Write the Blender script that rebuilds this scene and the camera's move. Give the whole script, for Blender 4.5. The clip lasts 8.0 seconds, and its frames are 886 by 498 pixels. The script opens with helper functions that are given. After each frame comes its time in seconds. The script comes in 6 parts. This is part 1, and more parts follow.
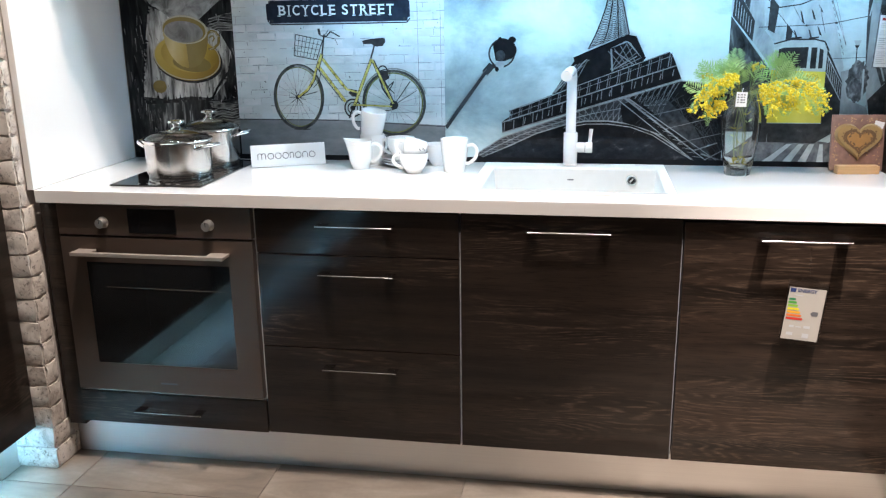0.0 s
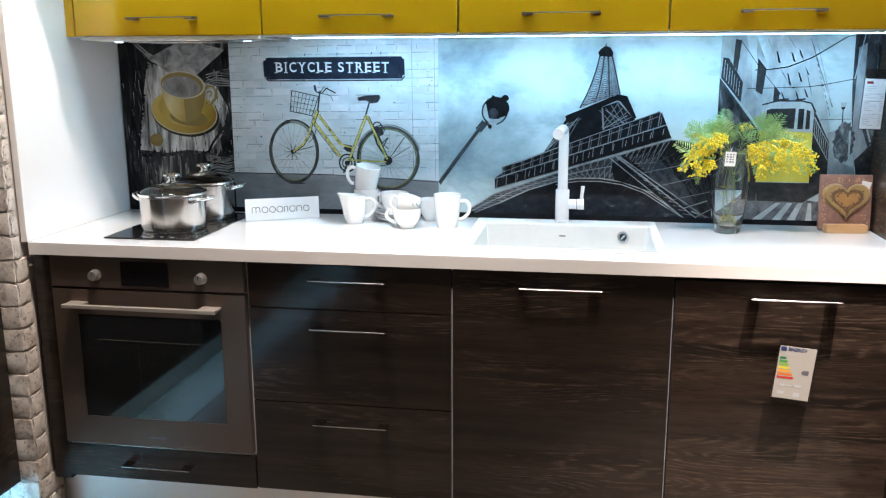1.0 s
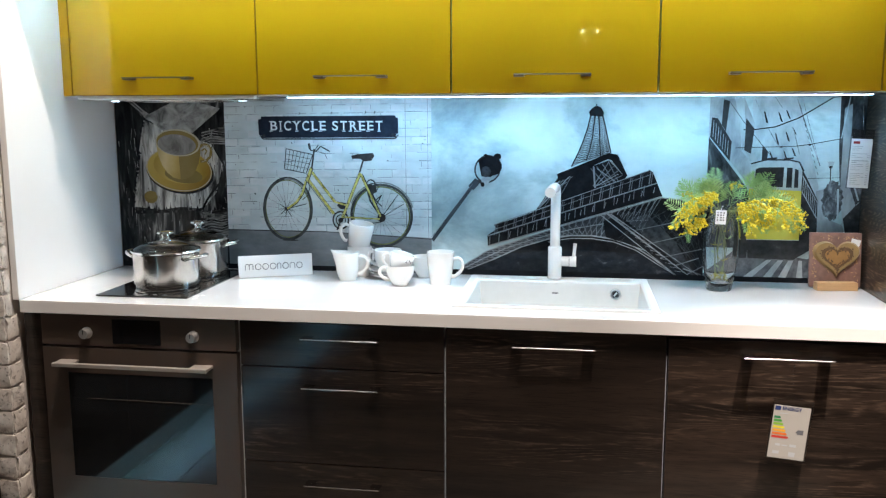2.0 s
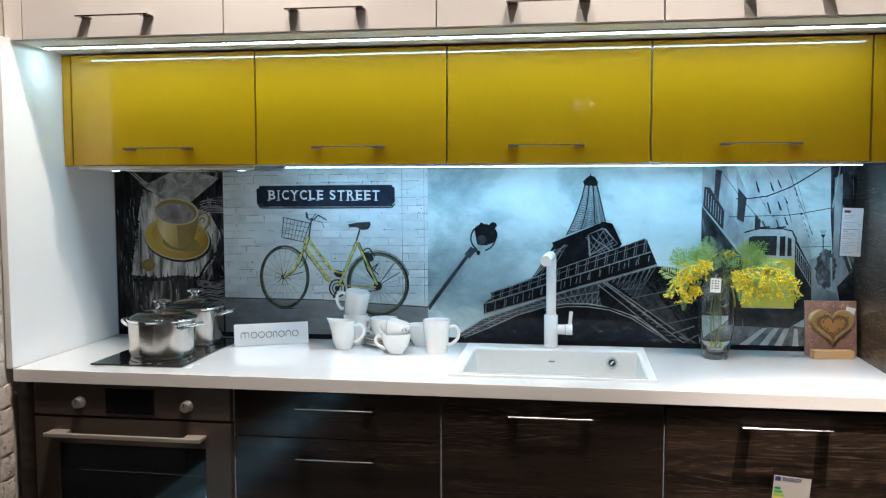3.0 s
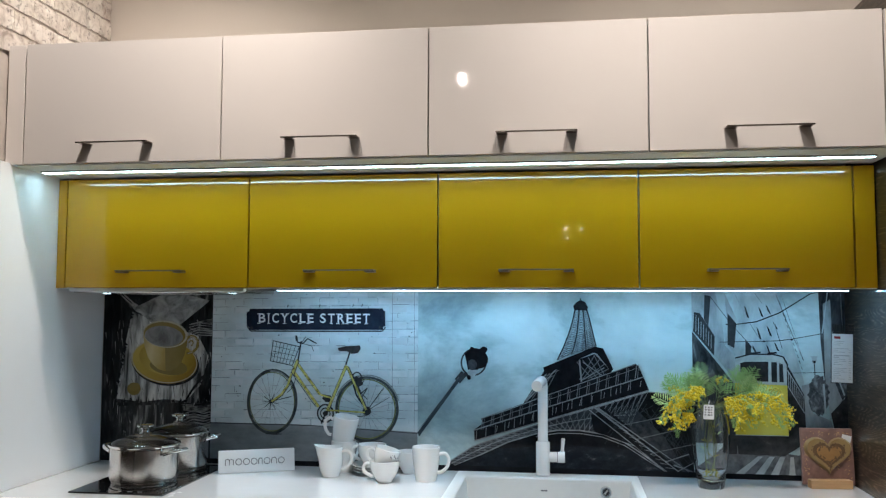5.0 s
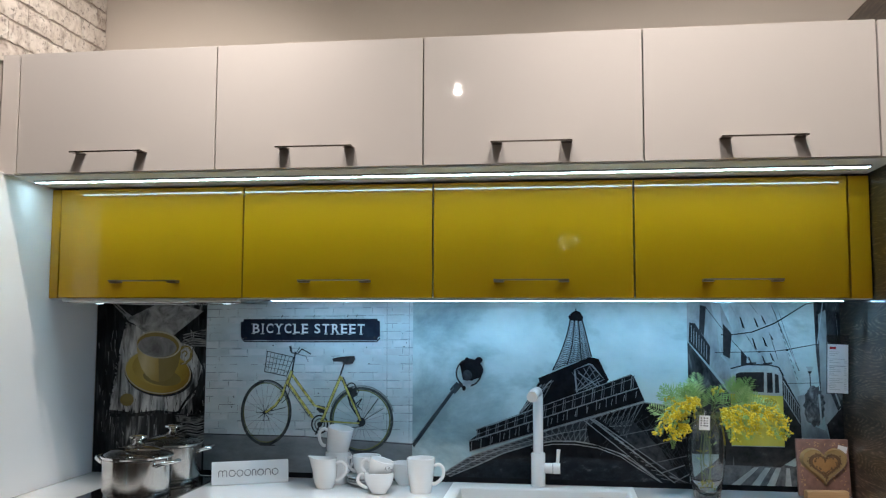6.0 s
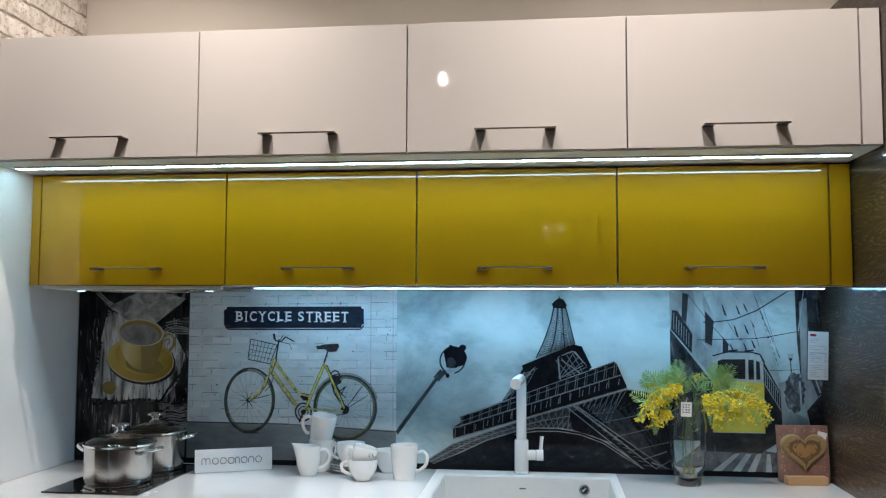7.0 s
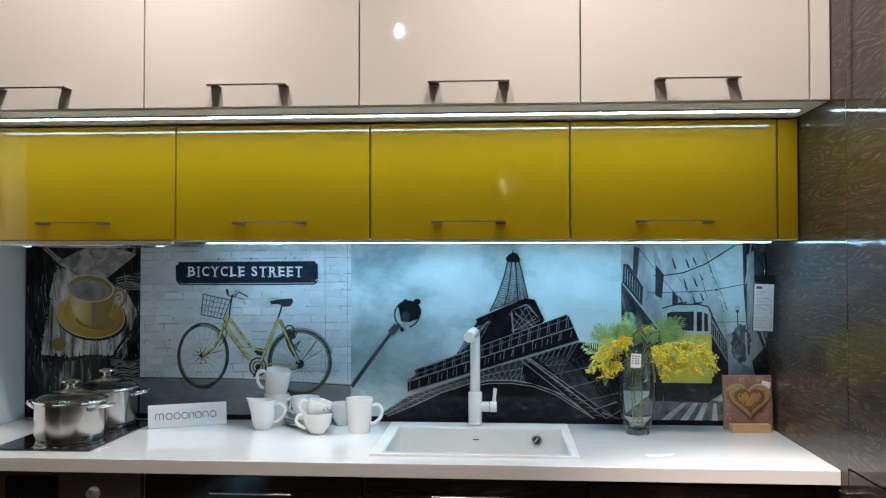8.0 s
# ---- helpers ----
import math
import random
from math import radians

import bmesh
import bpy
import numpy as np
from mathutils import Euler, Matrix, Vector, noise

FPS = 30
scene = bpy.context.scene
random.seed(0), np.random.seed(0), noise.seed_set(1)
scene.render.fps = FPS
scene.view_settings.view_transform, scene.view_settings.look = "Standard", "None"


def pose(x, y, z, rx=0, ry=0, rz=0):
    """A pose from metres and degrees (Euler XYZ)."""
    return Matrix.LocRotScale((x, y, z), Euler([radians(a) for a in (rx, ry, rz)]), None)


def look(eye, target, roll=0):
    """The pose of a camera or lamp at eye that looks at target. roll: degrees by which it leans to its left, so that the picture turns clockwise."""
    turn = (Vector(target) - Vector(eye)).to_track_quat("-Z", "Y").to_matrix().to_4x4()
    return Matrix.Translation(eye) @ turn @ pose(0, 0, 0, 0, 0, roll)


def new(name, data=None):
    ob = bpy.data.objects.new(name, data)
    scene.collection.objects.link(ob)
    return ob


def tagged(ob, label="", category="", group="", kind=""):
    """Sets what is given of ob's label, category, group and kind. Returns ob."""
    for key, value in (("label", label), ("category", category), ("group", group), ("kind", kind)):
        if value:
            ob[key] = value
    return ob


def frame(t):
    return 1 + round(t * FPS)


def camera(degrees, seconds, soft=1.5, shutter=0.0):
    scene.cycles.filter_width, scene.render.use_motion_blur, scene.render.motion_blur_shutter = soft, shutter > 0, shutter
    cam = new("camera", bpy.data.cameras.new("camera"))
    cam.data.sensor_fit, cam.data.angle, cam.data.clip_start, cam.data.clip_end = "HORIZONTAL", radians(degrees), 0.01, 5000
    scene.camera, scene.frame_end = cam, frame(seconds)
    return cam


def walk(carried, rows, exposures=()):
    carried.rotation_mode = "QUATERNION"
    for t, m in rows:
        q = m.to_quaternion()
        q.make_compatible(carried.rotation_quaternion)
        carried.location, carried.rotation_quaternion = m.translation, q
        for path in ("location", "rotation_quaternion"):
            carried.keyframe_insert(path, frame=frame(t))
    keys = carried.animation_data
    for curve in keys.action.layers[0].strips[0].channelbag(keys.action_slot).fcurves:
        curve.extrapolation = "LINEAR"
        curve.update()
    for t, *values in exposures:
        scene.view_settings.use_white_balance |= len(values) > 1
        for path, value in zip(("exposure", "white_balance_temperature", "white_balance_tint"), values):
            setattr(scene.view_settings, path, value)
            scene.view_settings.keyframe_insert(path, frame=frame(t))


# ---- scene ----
cam = camera(54.7, 8.0, 1.25)
PATH = [
    (0, (1.545, -2.856, 1.394), (1.217, -0.957, 0.86), -0.8),
    (0.5, (1.553, -2.856, 1.415), (1.225, -0.94, 0.945), -0.5),
    (1, (1.55, -2.862, 1.412), (1.233, -0.933, 0.991), -0.2),
    (1.5, (1.549, -2.86, 1.422), (1.241, -0.921, 1.04), -0.1),
    (2.8, (1.551, -2.874, 1.437), (1.252, -0.903, 1.269), -0.1),
    (3, (1.554, -2.874, 1.437), (1.255, -0.902, 1.289), -0.1),
    (3.5, (1.556, -2.877, 1.443), (1.262, -0.9, 1.364), -0.1),
    (4, (1.552, -2.864, 1.445), (1.263, -0.885, 1.439), -0.0),
    (4.5, (1.554, -2.877, 1.442), (1.27, -0.899, 1.526), 0.1),
    (5, (1.555, -2.878, 1.438), (1.277, -0.902, 1.578), 0.2),
    (6.5, (1.557, -2.869, 1.435), (1.303, -0.892, 1.601), 0.2),
    (7, (1.561, -2.869, 1.43), (1.327, -0.888, 1.571), 0.2),
    (7.5, (1.568, -2.868, 1.426), (1.358, -0.881, 1.525), 0.2),
    (8, (1.575, -2.867, 1.427), (1.437, -0.872, 1.464), 0.0),
]
EXPOSURES = [(0, 0.28, 6600, 14), (1.5, 0.16, 6600, 13), (3.0, -0.28, 6500, 10.5), (4.5, -0.68, 6450, 10.5), (6.5, -0.86, 6350, 11), (8.0, -0.64, 6500, 10)]
walk(cam, [(t, look(eye, target, roll)) for t, eye, target, roll in PATH], EXPOSURES)

# ---- light and exposure ----
scene.view_settings.exposure = 0.0
world = bpy.data.worlds.new("world")
scene.world = world
world.use_nodes = True
world.node_tree.nodes["Background"].inputs[0].default_value = (0.9, 0.95, 1.0, 1)
world.node_tree.nodes["Background"].inputs[1].default_value = 0.02

LED_TOP = 37.0       # strip under the upper row of cabinets
LED_WORK = 118.0      # strip over the worktop
LED_FLOOR = 75.0      # strip under the side run
SPOT_POWER = 82.0
WARM = (1.0, 0.91, 0.83)
COLD = (0.36, 0.765, 1.13)
# x, y, share of the power, cone in degrees, the point that it is aimed at
SPOTS = [
    (0.70, -1.10, 3.3, 88, (0.08, -0.55, 1.55)),
    (1.11, -1.28, 1.45, 96, (1.30, -0.58, 1.05)),
    (1.84, -1.55, 2.9, 86, (2.30, -0.50, 1.40)),
    (0.73, -5.22, 0.45, 130, (1.0, -3.0, 0.0)),
    (2.30, -1.25, 14.0, 36, (2.30, -0.95, 0.0)),
]
CEILING = 3.40

# ---- materials ----


def nodes_of(name):
    m = bpy.data.materials.new(name)
    m.use_nodes = True
    t = m.node_tree
    return m, t, t.nodes["Principled BSDF"]


def link(t, a, b):
    t.links.new(a, b)


def coords(t, scale=(1, 1, 1), rand=0.0, turn=(0, 0, 0)):
    """Object coordinates, stretched, and shifted from object to object by rand metres."""
    tc = t.nodes.new("ShaderNodeTexCoord")
    mp = t.nodes.new("ShaderNodeMapping")
    mp.inputs["Scale"].default_value = scale
    mp.inputs["Rotation"].default_value = [radians(a) for a in turn]
    src = tc.outputs["Object"]
    if rand:
        info = t.nodes.new("ShaderNodeObjectInfo")
        mul = t.nodes.new("ShaderNodeMath")
        mul.operation = "MULTIPLY"
        mul.inputs[1].default_value = rand
        link(t, info.outputs["Random"], mul.inputs[0])
        add = t.nodes.new("ShaderNodeVectorMath")
        add.operation = "ADD"
        link(t, src, add.inputs[0])
        link(t, mul.outputs[0], add.inputs[1])
        src = add.outputs[0]
    link(t, src, mp.inputs["Vector"])
    return mp.outputs[0]


def noise_tex(t, vec, scale, detail=4, rough=0.55, distort=0.0):
    n = t.nodes.new("ShaderNodeTexNoise")
    n.inputs["Scale"].default_value = scale
    n.inputs["Detail"].default_value = detail
    n.inputs["Roughness"].default_value = rough
    n.inputs["Distortion"].default_value = distort
    link(t, vec, n.inputs["Vector"])
    return n.outputs["Fac"]


def ramp(t, fac, stops):
    r = t.nodes.new("ShaderNodeValToRGB")
    e = r.color_ramp.elements
    while len(e) < len(stops):
        e.new(0.5)
    for el, (p, c) in zip(e, stops):
        el.position = p
        el.color = (*c, 1) if len(c) == 3 else c
    link(t, fac, r.inputs[0])
    return r.outputs[0]


def mix(t, fac, a, b, kind="MIX"):
    m = t.nodes.new("ShaderNodeMix")
    m.data_type, m.blend_type = "RGBA", kind
    for k, v in ((0, fac), (6, a), (7, b)):
        if hasattr(v, "links"):
            link(t, v, m.inputs[k])
        else:
            m.inputs[k].default_value = v if k == 0 else (*v, 1)
    return m.outputs[2]


def span(t, fac, lo, hi):
    m = t.nodes.new("ShaderNodeMapRange")
    m.inputs["To Min"].default_value = lo
    m.inputs["To Max"].default_value = hi
    link(t, fac, m.inputs["Value"])
    return m.outputs[0]


def bump(t, p, fac, strength, dist=0.002):
    b = t.nodes.new("ShaderNodeBump")
    b.inputs["Strength"].default_value = strength
    b.inputs["Distance"].default_value = dist
    link(t, fac, b.inputs["Height"])
    link(t, b.outputs[0], p.inputs["Normal"])


def surface(name, col, rough=0.4, metal=0.0, var=0.06, scale=5.0, fine=160.0, relief=0.03, coat=0.0, rvar=0.06,
            stretch=(1, 1, 1), rand=0.0, coat_rough=0.03, spec=0.5):
    """A plain material with clouding, fine grain, uneven gloss and slight relief."""
    m, t, p = nodes_of(name)
    vec = coords(t, stretch, rand)
    big, small = noise_tex(t, vec, scale), noise_tex(t, vec, fine, 2)
    dark, light = [c * (1 - var) for c in col], [min(1, c * (1 + var)) for c in col]
    c = mix(t, big, dark, light)
    c = mix(t, span(t, small, 0.0, 0.5 * var + 0.02), c, [x * 0.7 for x in col])
    link(t, c, p.inputs["Base Color"])
    link(t, span(t, big, max(0.0, rough - rvar), rough + rvar), p.inputs["Roughness"])
    p.inputs["Metallic"].default_value = metal
    p.inputs["Coat Weight"].default_value = coat
    p.inputs["Coat Roughness"].default_value = coat_rough
    p.inputs["Specular IOR Level"].default_value = spec
    if relief:
        bump(t, p, small, relief, 0.0006)
    return m


def glowing(name, col, strength):
    m, t, p = nodes_of(name)
    p.inputs["Base Color"].default_value = (0.9, 0.9, 0.9, 1)
    p.inputs["Emission Color"].default_value = (*col, 1)
    p.inputs["Emission Strength"].default_value = strength
    return m


def dark_wood(name, share, dark, mid, pale, relief=0.12, coat=0.6, rings=34.0, sharp=(0.03, 0.085)):
    """Dark stained oak print under gloss: bands of tone, fine broken growth lines over a share of it, short dark pores."""
    m, t, p = nodes_of(name)

    def calc(op, a, b=0.0):
        n = t.nodes.new("ShaderNodeMath")
        n.operation = op
        for k, v in enumerate((a, b)):
            if hasattr(v, "links"):
                link(t, v, n.inputs[k])
            else:
                n.inputs[k].default_value = v
        return n.outputs[0]

    grey = lambda v: (v, v, v)
    field = noise_tex(t, coords(t, (0.85, 0.85, 7.5), 7.0), 1.0, 2, 0.45, 0.25)
    wiggle = noise_tex(t, coords(t, (14, 14, 60), 7.0), 1.0, 3)
    height = calc("ADD", calc("MULTIPLY", field, rings), calc("MULTIPLY", wiggle, 1.1))
    ridge = ramp(t, calc("PINGPONG", height, 0.5), [(0.0, grey(1)), (0.10, grey(0.75)), (0.34, grey(0))])
    breaks = ramp(t, noise_tex(t, coords(t, (10, 10, 130), 7.0), 1.0, 3), [(0.40, grey(0)), (0.60, grey(1))])
    where = ramp(t, noise_tex(t, coords(t, (1.5, 1.5, 6), 7.0), 1.0, 3), [(0.62 - 0.4 * share, grey(0)), (0.80 - 0.4 * share, grey(1))])
    chips = ramp(t, noise_tex(t, coords(t, (42, 42, 330), 7.0), 1.0, 2), [(0.36, grey(0.2)), (0.58, grey(1))])
    line = calc("MULTIPLY", calc("MULTIPLY", calc("MULTIPLY", ridge, breaks), where), chips)
    band = noise_tex(t, coords(t, (0.9, 0.9, 17), 7.0), 1.0, 4, 0.6, 0.3)
    fine = noise_tex(t, coords(t, (5, 5, 330), 7.0), 1.0, 3, 0.6)
    pores = ramp(t, noise_tex(t, coords(t, (16, 16, 480), 7.0), 1.0, 2), [(0.56, grey(0)), (0.68, grey(0.75))])
    c = mix(t, ramp(t, band, [(0.36, grey(0)), (0.62, grey(1))]), dark, mid)
    c = mix(t, span(t, fine, 0.0, 0.55), c, dark)
    c = mix(t, line, c, pale)
    c = mix(t, pores, c, [v * 0.5 for v in dark])
    link(t, c, p.inputs["Base Color"])
    p.inputs["Roughness"].default_value = 0.5
    p.inputs["Specular IOR Level"].default_value = 0.12
    p.inputs["Coat Weight"].default_value = coat
    link(t, span(t, band, *sharp), p.inputs["Coat Roughness"])
    bump(t, p, line, relief, 0.0008)
    link(t, p.inputs["Normal"].links[0].from_socket, p.inputs["Coat Normal"])
    return m


def stone_tile(name):
    m, t, p = nodes_of(name)
    vec = coords(t, (1, 1, 1), 9.0)
    big = noise_tex(t, coords(t, (1.2, 4.0, 1), 9.0), 2.2, 5, 0.6, 0.5)
    small = noise_tex(t, vec, 60, 4)
    c = ramp(t, big, [(0.32, (0.115, 0.092, 0.074)), (0.46, (0.20, 0.165, 0.135)), (0.55, (0.245, 0.205, 0.17)), (0.68, (0.33, 0.285, 0.24))])
    c = mix(t, span(t, small, 0.0, 0.5), c, (0.14, 0.112, 0.09))
    link(t, c, p.inputs["Base Color"])
    link(t, span(t, big, 0.25, 0.45), p.inputs["Roughness"])
    bump(t, p, small, 0.08, 0.001)
    return m


def brick_mat(name):
    """Whitewashed, worn brick slips."""
    m, t, p = nodes_of(name)
    vec = coords(t, (1, 1, 1), 5.0)
    big = noise_tex(t, vec, 17, 6, 0.7, 0.8)
    small = noise_tex(t, vec, 70, 4, 0.65)
    info = t.nodes.new("ShaderNodeObjectInfo")
    tone = ramp(t, info.outputs["Random"], [(0.0, (0.40, 0.335, 0.295)), (0.5, (0.52, 0.46, 0.415)), (0.8, (0.64, 0.585, 0.53)), (1.0, (0.38, 0.305, 0.265))])
    worn = ramp(t, big, [(0.34, (0.20, 0.15, 0.125)), (0.44, (0.50, 0.43, 0.37)), (0.52, (0.68, 0.61, 0.54)), (0.64, (0.82, 0.76, 0.69))])
    c = mix(t, 0.62, tone, worn)
    spots = ramp(t, small, [(0.33, (0.9, 0.9, 0.9)), (0.43, (0, 0, 0))])
    c = mix(t, spots, c, (0.16, 0.135, 0.12))
    link(t, c, p.inputs["Base Color"])
    p.inputs["Roughness"].default_value = 0.8
    bump(t, p, big, 0.5, 0.004)
    return m


def print_mat(name, stops, scale=(1, 1, 1), size=4.0, detail=5, distort=0.0, fine=0.0):
    """A printed picture area behind glass: tones by noise, high gloss over it."""
    m, t, p = nodes_of(name)
    fac = noise_tex(t, coords(t, scale), size, detail, 0.6, distort)
    c = ramp(t, fac, stops)
    if fine:
        c = mix(t, span(t, noise_tex(t, coords(t, scale), size * 9, 3), 0, fine), c, (0.03, 0.03, 0.035))
    link(t, c, p.inputs["Base Color"])
    p.inputs["Roughness"].default_value = 0.35
    p.inputs["Specular IOR Level"].default_value = 0.08
    p.inputs["Coat Weight"].default_value = 0.28
    p.inputs["Coat Roughness"].default_value = 0.02
    return m


def slope_print(name, stops, x0, x1, lean=0.0, z0=0.0):
    """A printed rounding: tones run across from x0 to x1, leaning with the height, with a little mottling."""
    m, t, p = nodes_of(name)
    vec = coords(t)
    sep = t.nodes.new("ShaderNodeSeparateXYZ")
    link(t, vec, sep.inputs[0])
    parts = []
    for src, lo, hi, to in ((sep.outputs[0], x0, x1, 1.0), (sep.outputs[2], z0 - 0.1, z0 + 0.1, lean), (noise_tex(t, vec, 26, 4), 0.0, 1.0, 0.22)):
        r = t.nodes.new("ShaderNodeMapRange")
        r.clamp = False
        for key, v in (("From Min", lo), ("From Max", hi), ("To Min", 0.0 if src == sep.outputs[0] else -to / 2), ("To Max", to if src == sep.outputs[0] else to / 2)):
            r.inputs[key].default_value = v
        link(t, src, r.inputs["Value"])
        parts.append(r.outputs[0])
    total = parts[0]
    for q in parts[1:]:
        a = t.nodes.new("ShaderNodeMath")
        link(t, total, a.inputs[0])
        link(t, q, a.inputs[1])
        total = a.outputs[0]
    link(t, ramp(t, total, stops), p.inputs["Base Color"])
    p.inputs["Roughness"].default_value = 0.35
    p.inputs["Specular IOR Level"].default_value = 0.08
    p.inputs["Coat Weight"].default_value = 0.28
    p.inputs["Coat Roughness"].default_value = 0.02
    return m


def flat_print(name, col, var=0.25, size=30.0):
    return print_mat(name, [(0.3, [c * (1 - var) for c in col]), (0.7, [min(1, c * (1 + var)) for c in col])], size=size, detail=3)


def clear_glass(name, tint=(1, 1, 1), rough=0.0, ior=1.46):
    m, t, p = nodes_of(name)
    p.inputs["Base Color"].default_value = (*tint, 1)
    p.inputs["Transmission Weight"].default_value = 1.0
    p.inputs["Roughness"].default_value = rough
    p.inputs["IOR"].default_value = ior
    return m


def thin_film(name, tint=0.93, rough=0.03, gain=1.0):
    """Thin clear sheet: see-through, with gloss that grows towards grazing view."""
    m, t, p = nodes_of(name)
    t.nodes.remove(p)
    clear, gloss, both = t.nodes.new("ShaderNodeBsdfTransparent"), t.nodes.new("ShaderNodeBsdfGlossy"), t.nodes.new("ShaderNodeMixShader")
    clear.inputs["Color"].default_value = (tint, tint, tint, 1)
    gloss.inputs["Roughness"].default_value = rough
    f = t.nodes.new("ShaderNodeFresnel")
    f.inputs["IOR"].default_value = 1.5
    k = t.nodes.new("ShaderNodeMath")
    k.operation, k.use_clamp = "MULTIPLY", True
    k.inputs[1].default_value = gain
    link(t, f.outputs[0], k.inputs[0])
    link(t, k.outputs[0], both.inputs[0])
    link(t, clear.outputs[0], both.inputs[1])
    link(t, gloss.outputs[0], both.inputs[2])
    link(t, both.outputs[0], t.nodes["Material Output"].inputs[0])
    return m


def brushed(name, col, rough=0.28, along=(1, 1, 1), metal=1.0, turned=0.0):
    m, t, p = nodes_of(name)
    lines = noise_tex(t, coords(t, along), 1.0, 3, 0.6)
    cloud = noise_tex(t, coords(t), 6.0, 3)
    c = mix(t, lines, [x * 0.86 for x in col], col)
    link(t, c, p.inputs["Base Color"])
    link(t, span(t, cloud, rough - 0.05, rough + 0.06), p.inputs["Roughness"])
    p.inputs["Metallic"].default_value = metal
    bump(t, p, lines, 0.04, 0.0004)
    if turned:
        # brushed round the standing axis
        tan = t.nodes.new("ShaderNodeTangent")
        tan.direction_type, tan.axis = "RADIAL", "Z"
        link(t, tan.outputs[0], p.inputs["Tangent"])
        p.inputs["Anisotropic"].default_value = turned
        p.inputs["Anisotropic Rotation"].default_value = 0.25
    return m


def blossom(name, stops):
    """Fluffy little balls, each with a tone of its own."""
    m, t, p = nodes_of(name)
    g = t.nodes.new("ShaderNodeNewGeometry")
    c = ramp(t, g.outputs["Random Per Island"], stops)
    fuzz = noise_tex(t, coords(t), 700, 2)
    link(t, mix(t, span(t, fuzz, 0, 0.4), c, (0.30, 0.21, 0.01)), p.inputs["Base Color"])
    p.inputs["Roughness"].default_value = 0.85
    p.inputs["Specular IOR Level"].default_value = 0.1
    bump(t, p, fuzz, 0.6, 0.001)
    return m


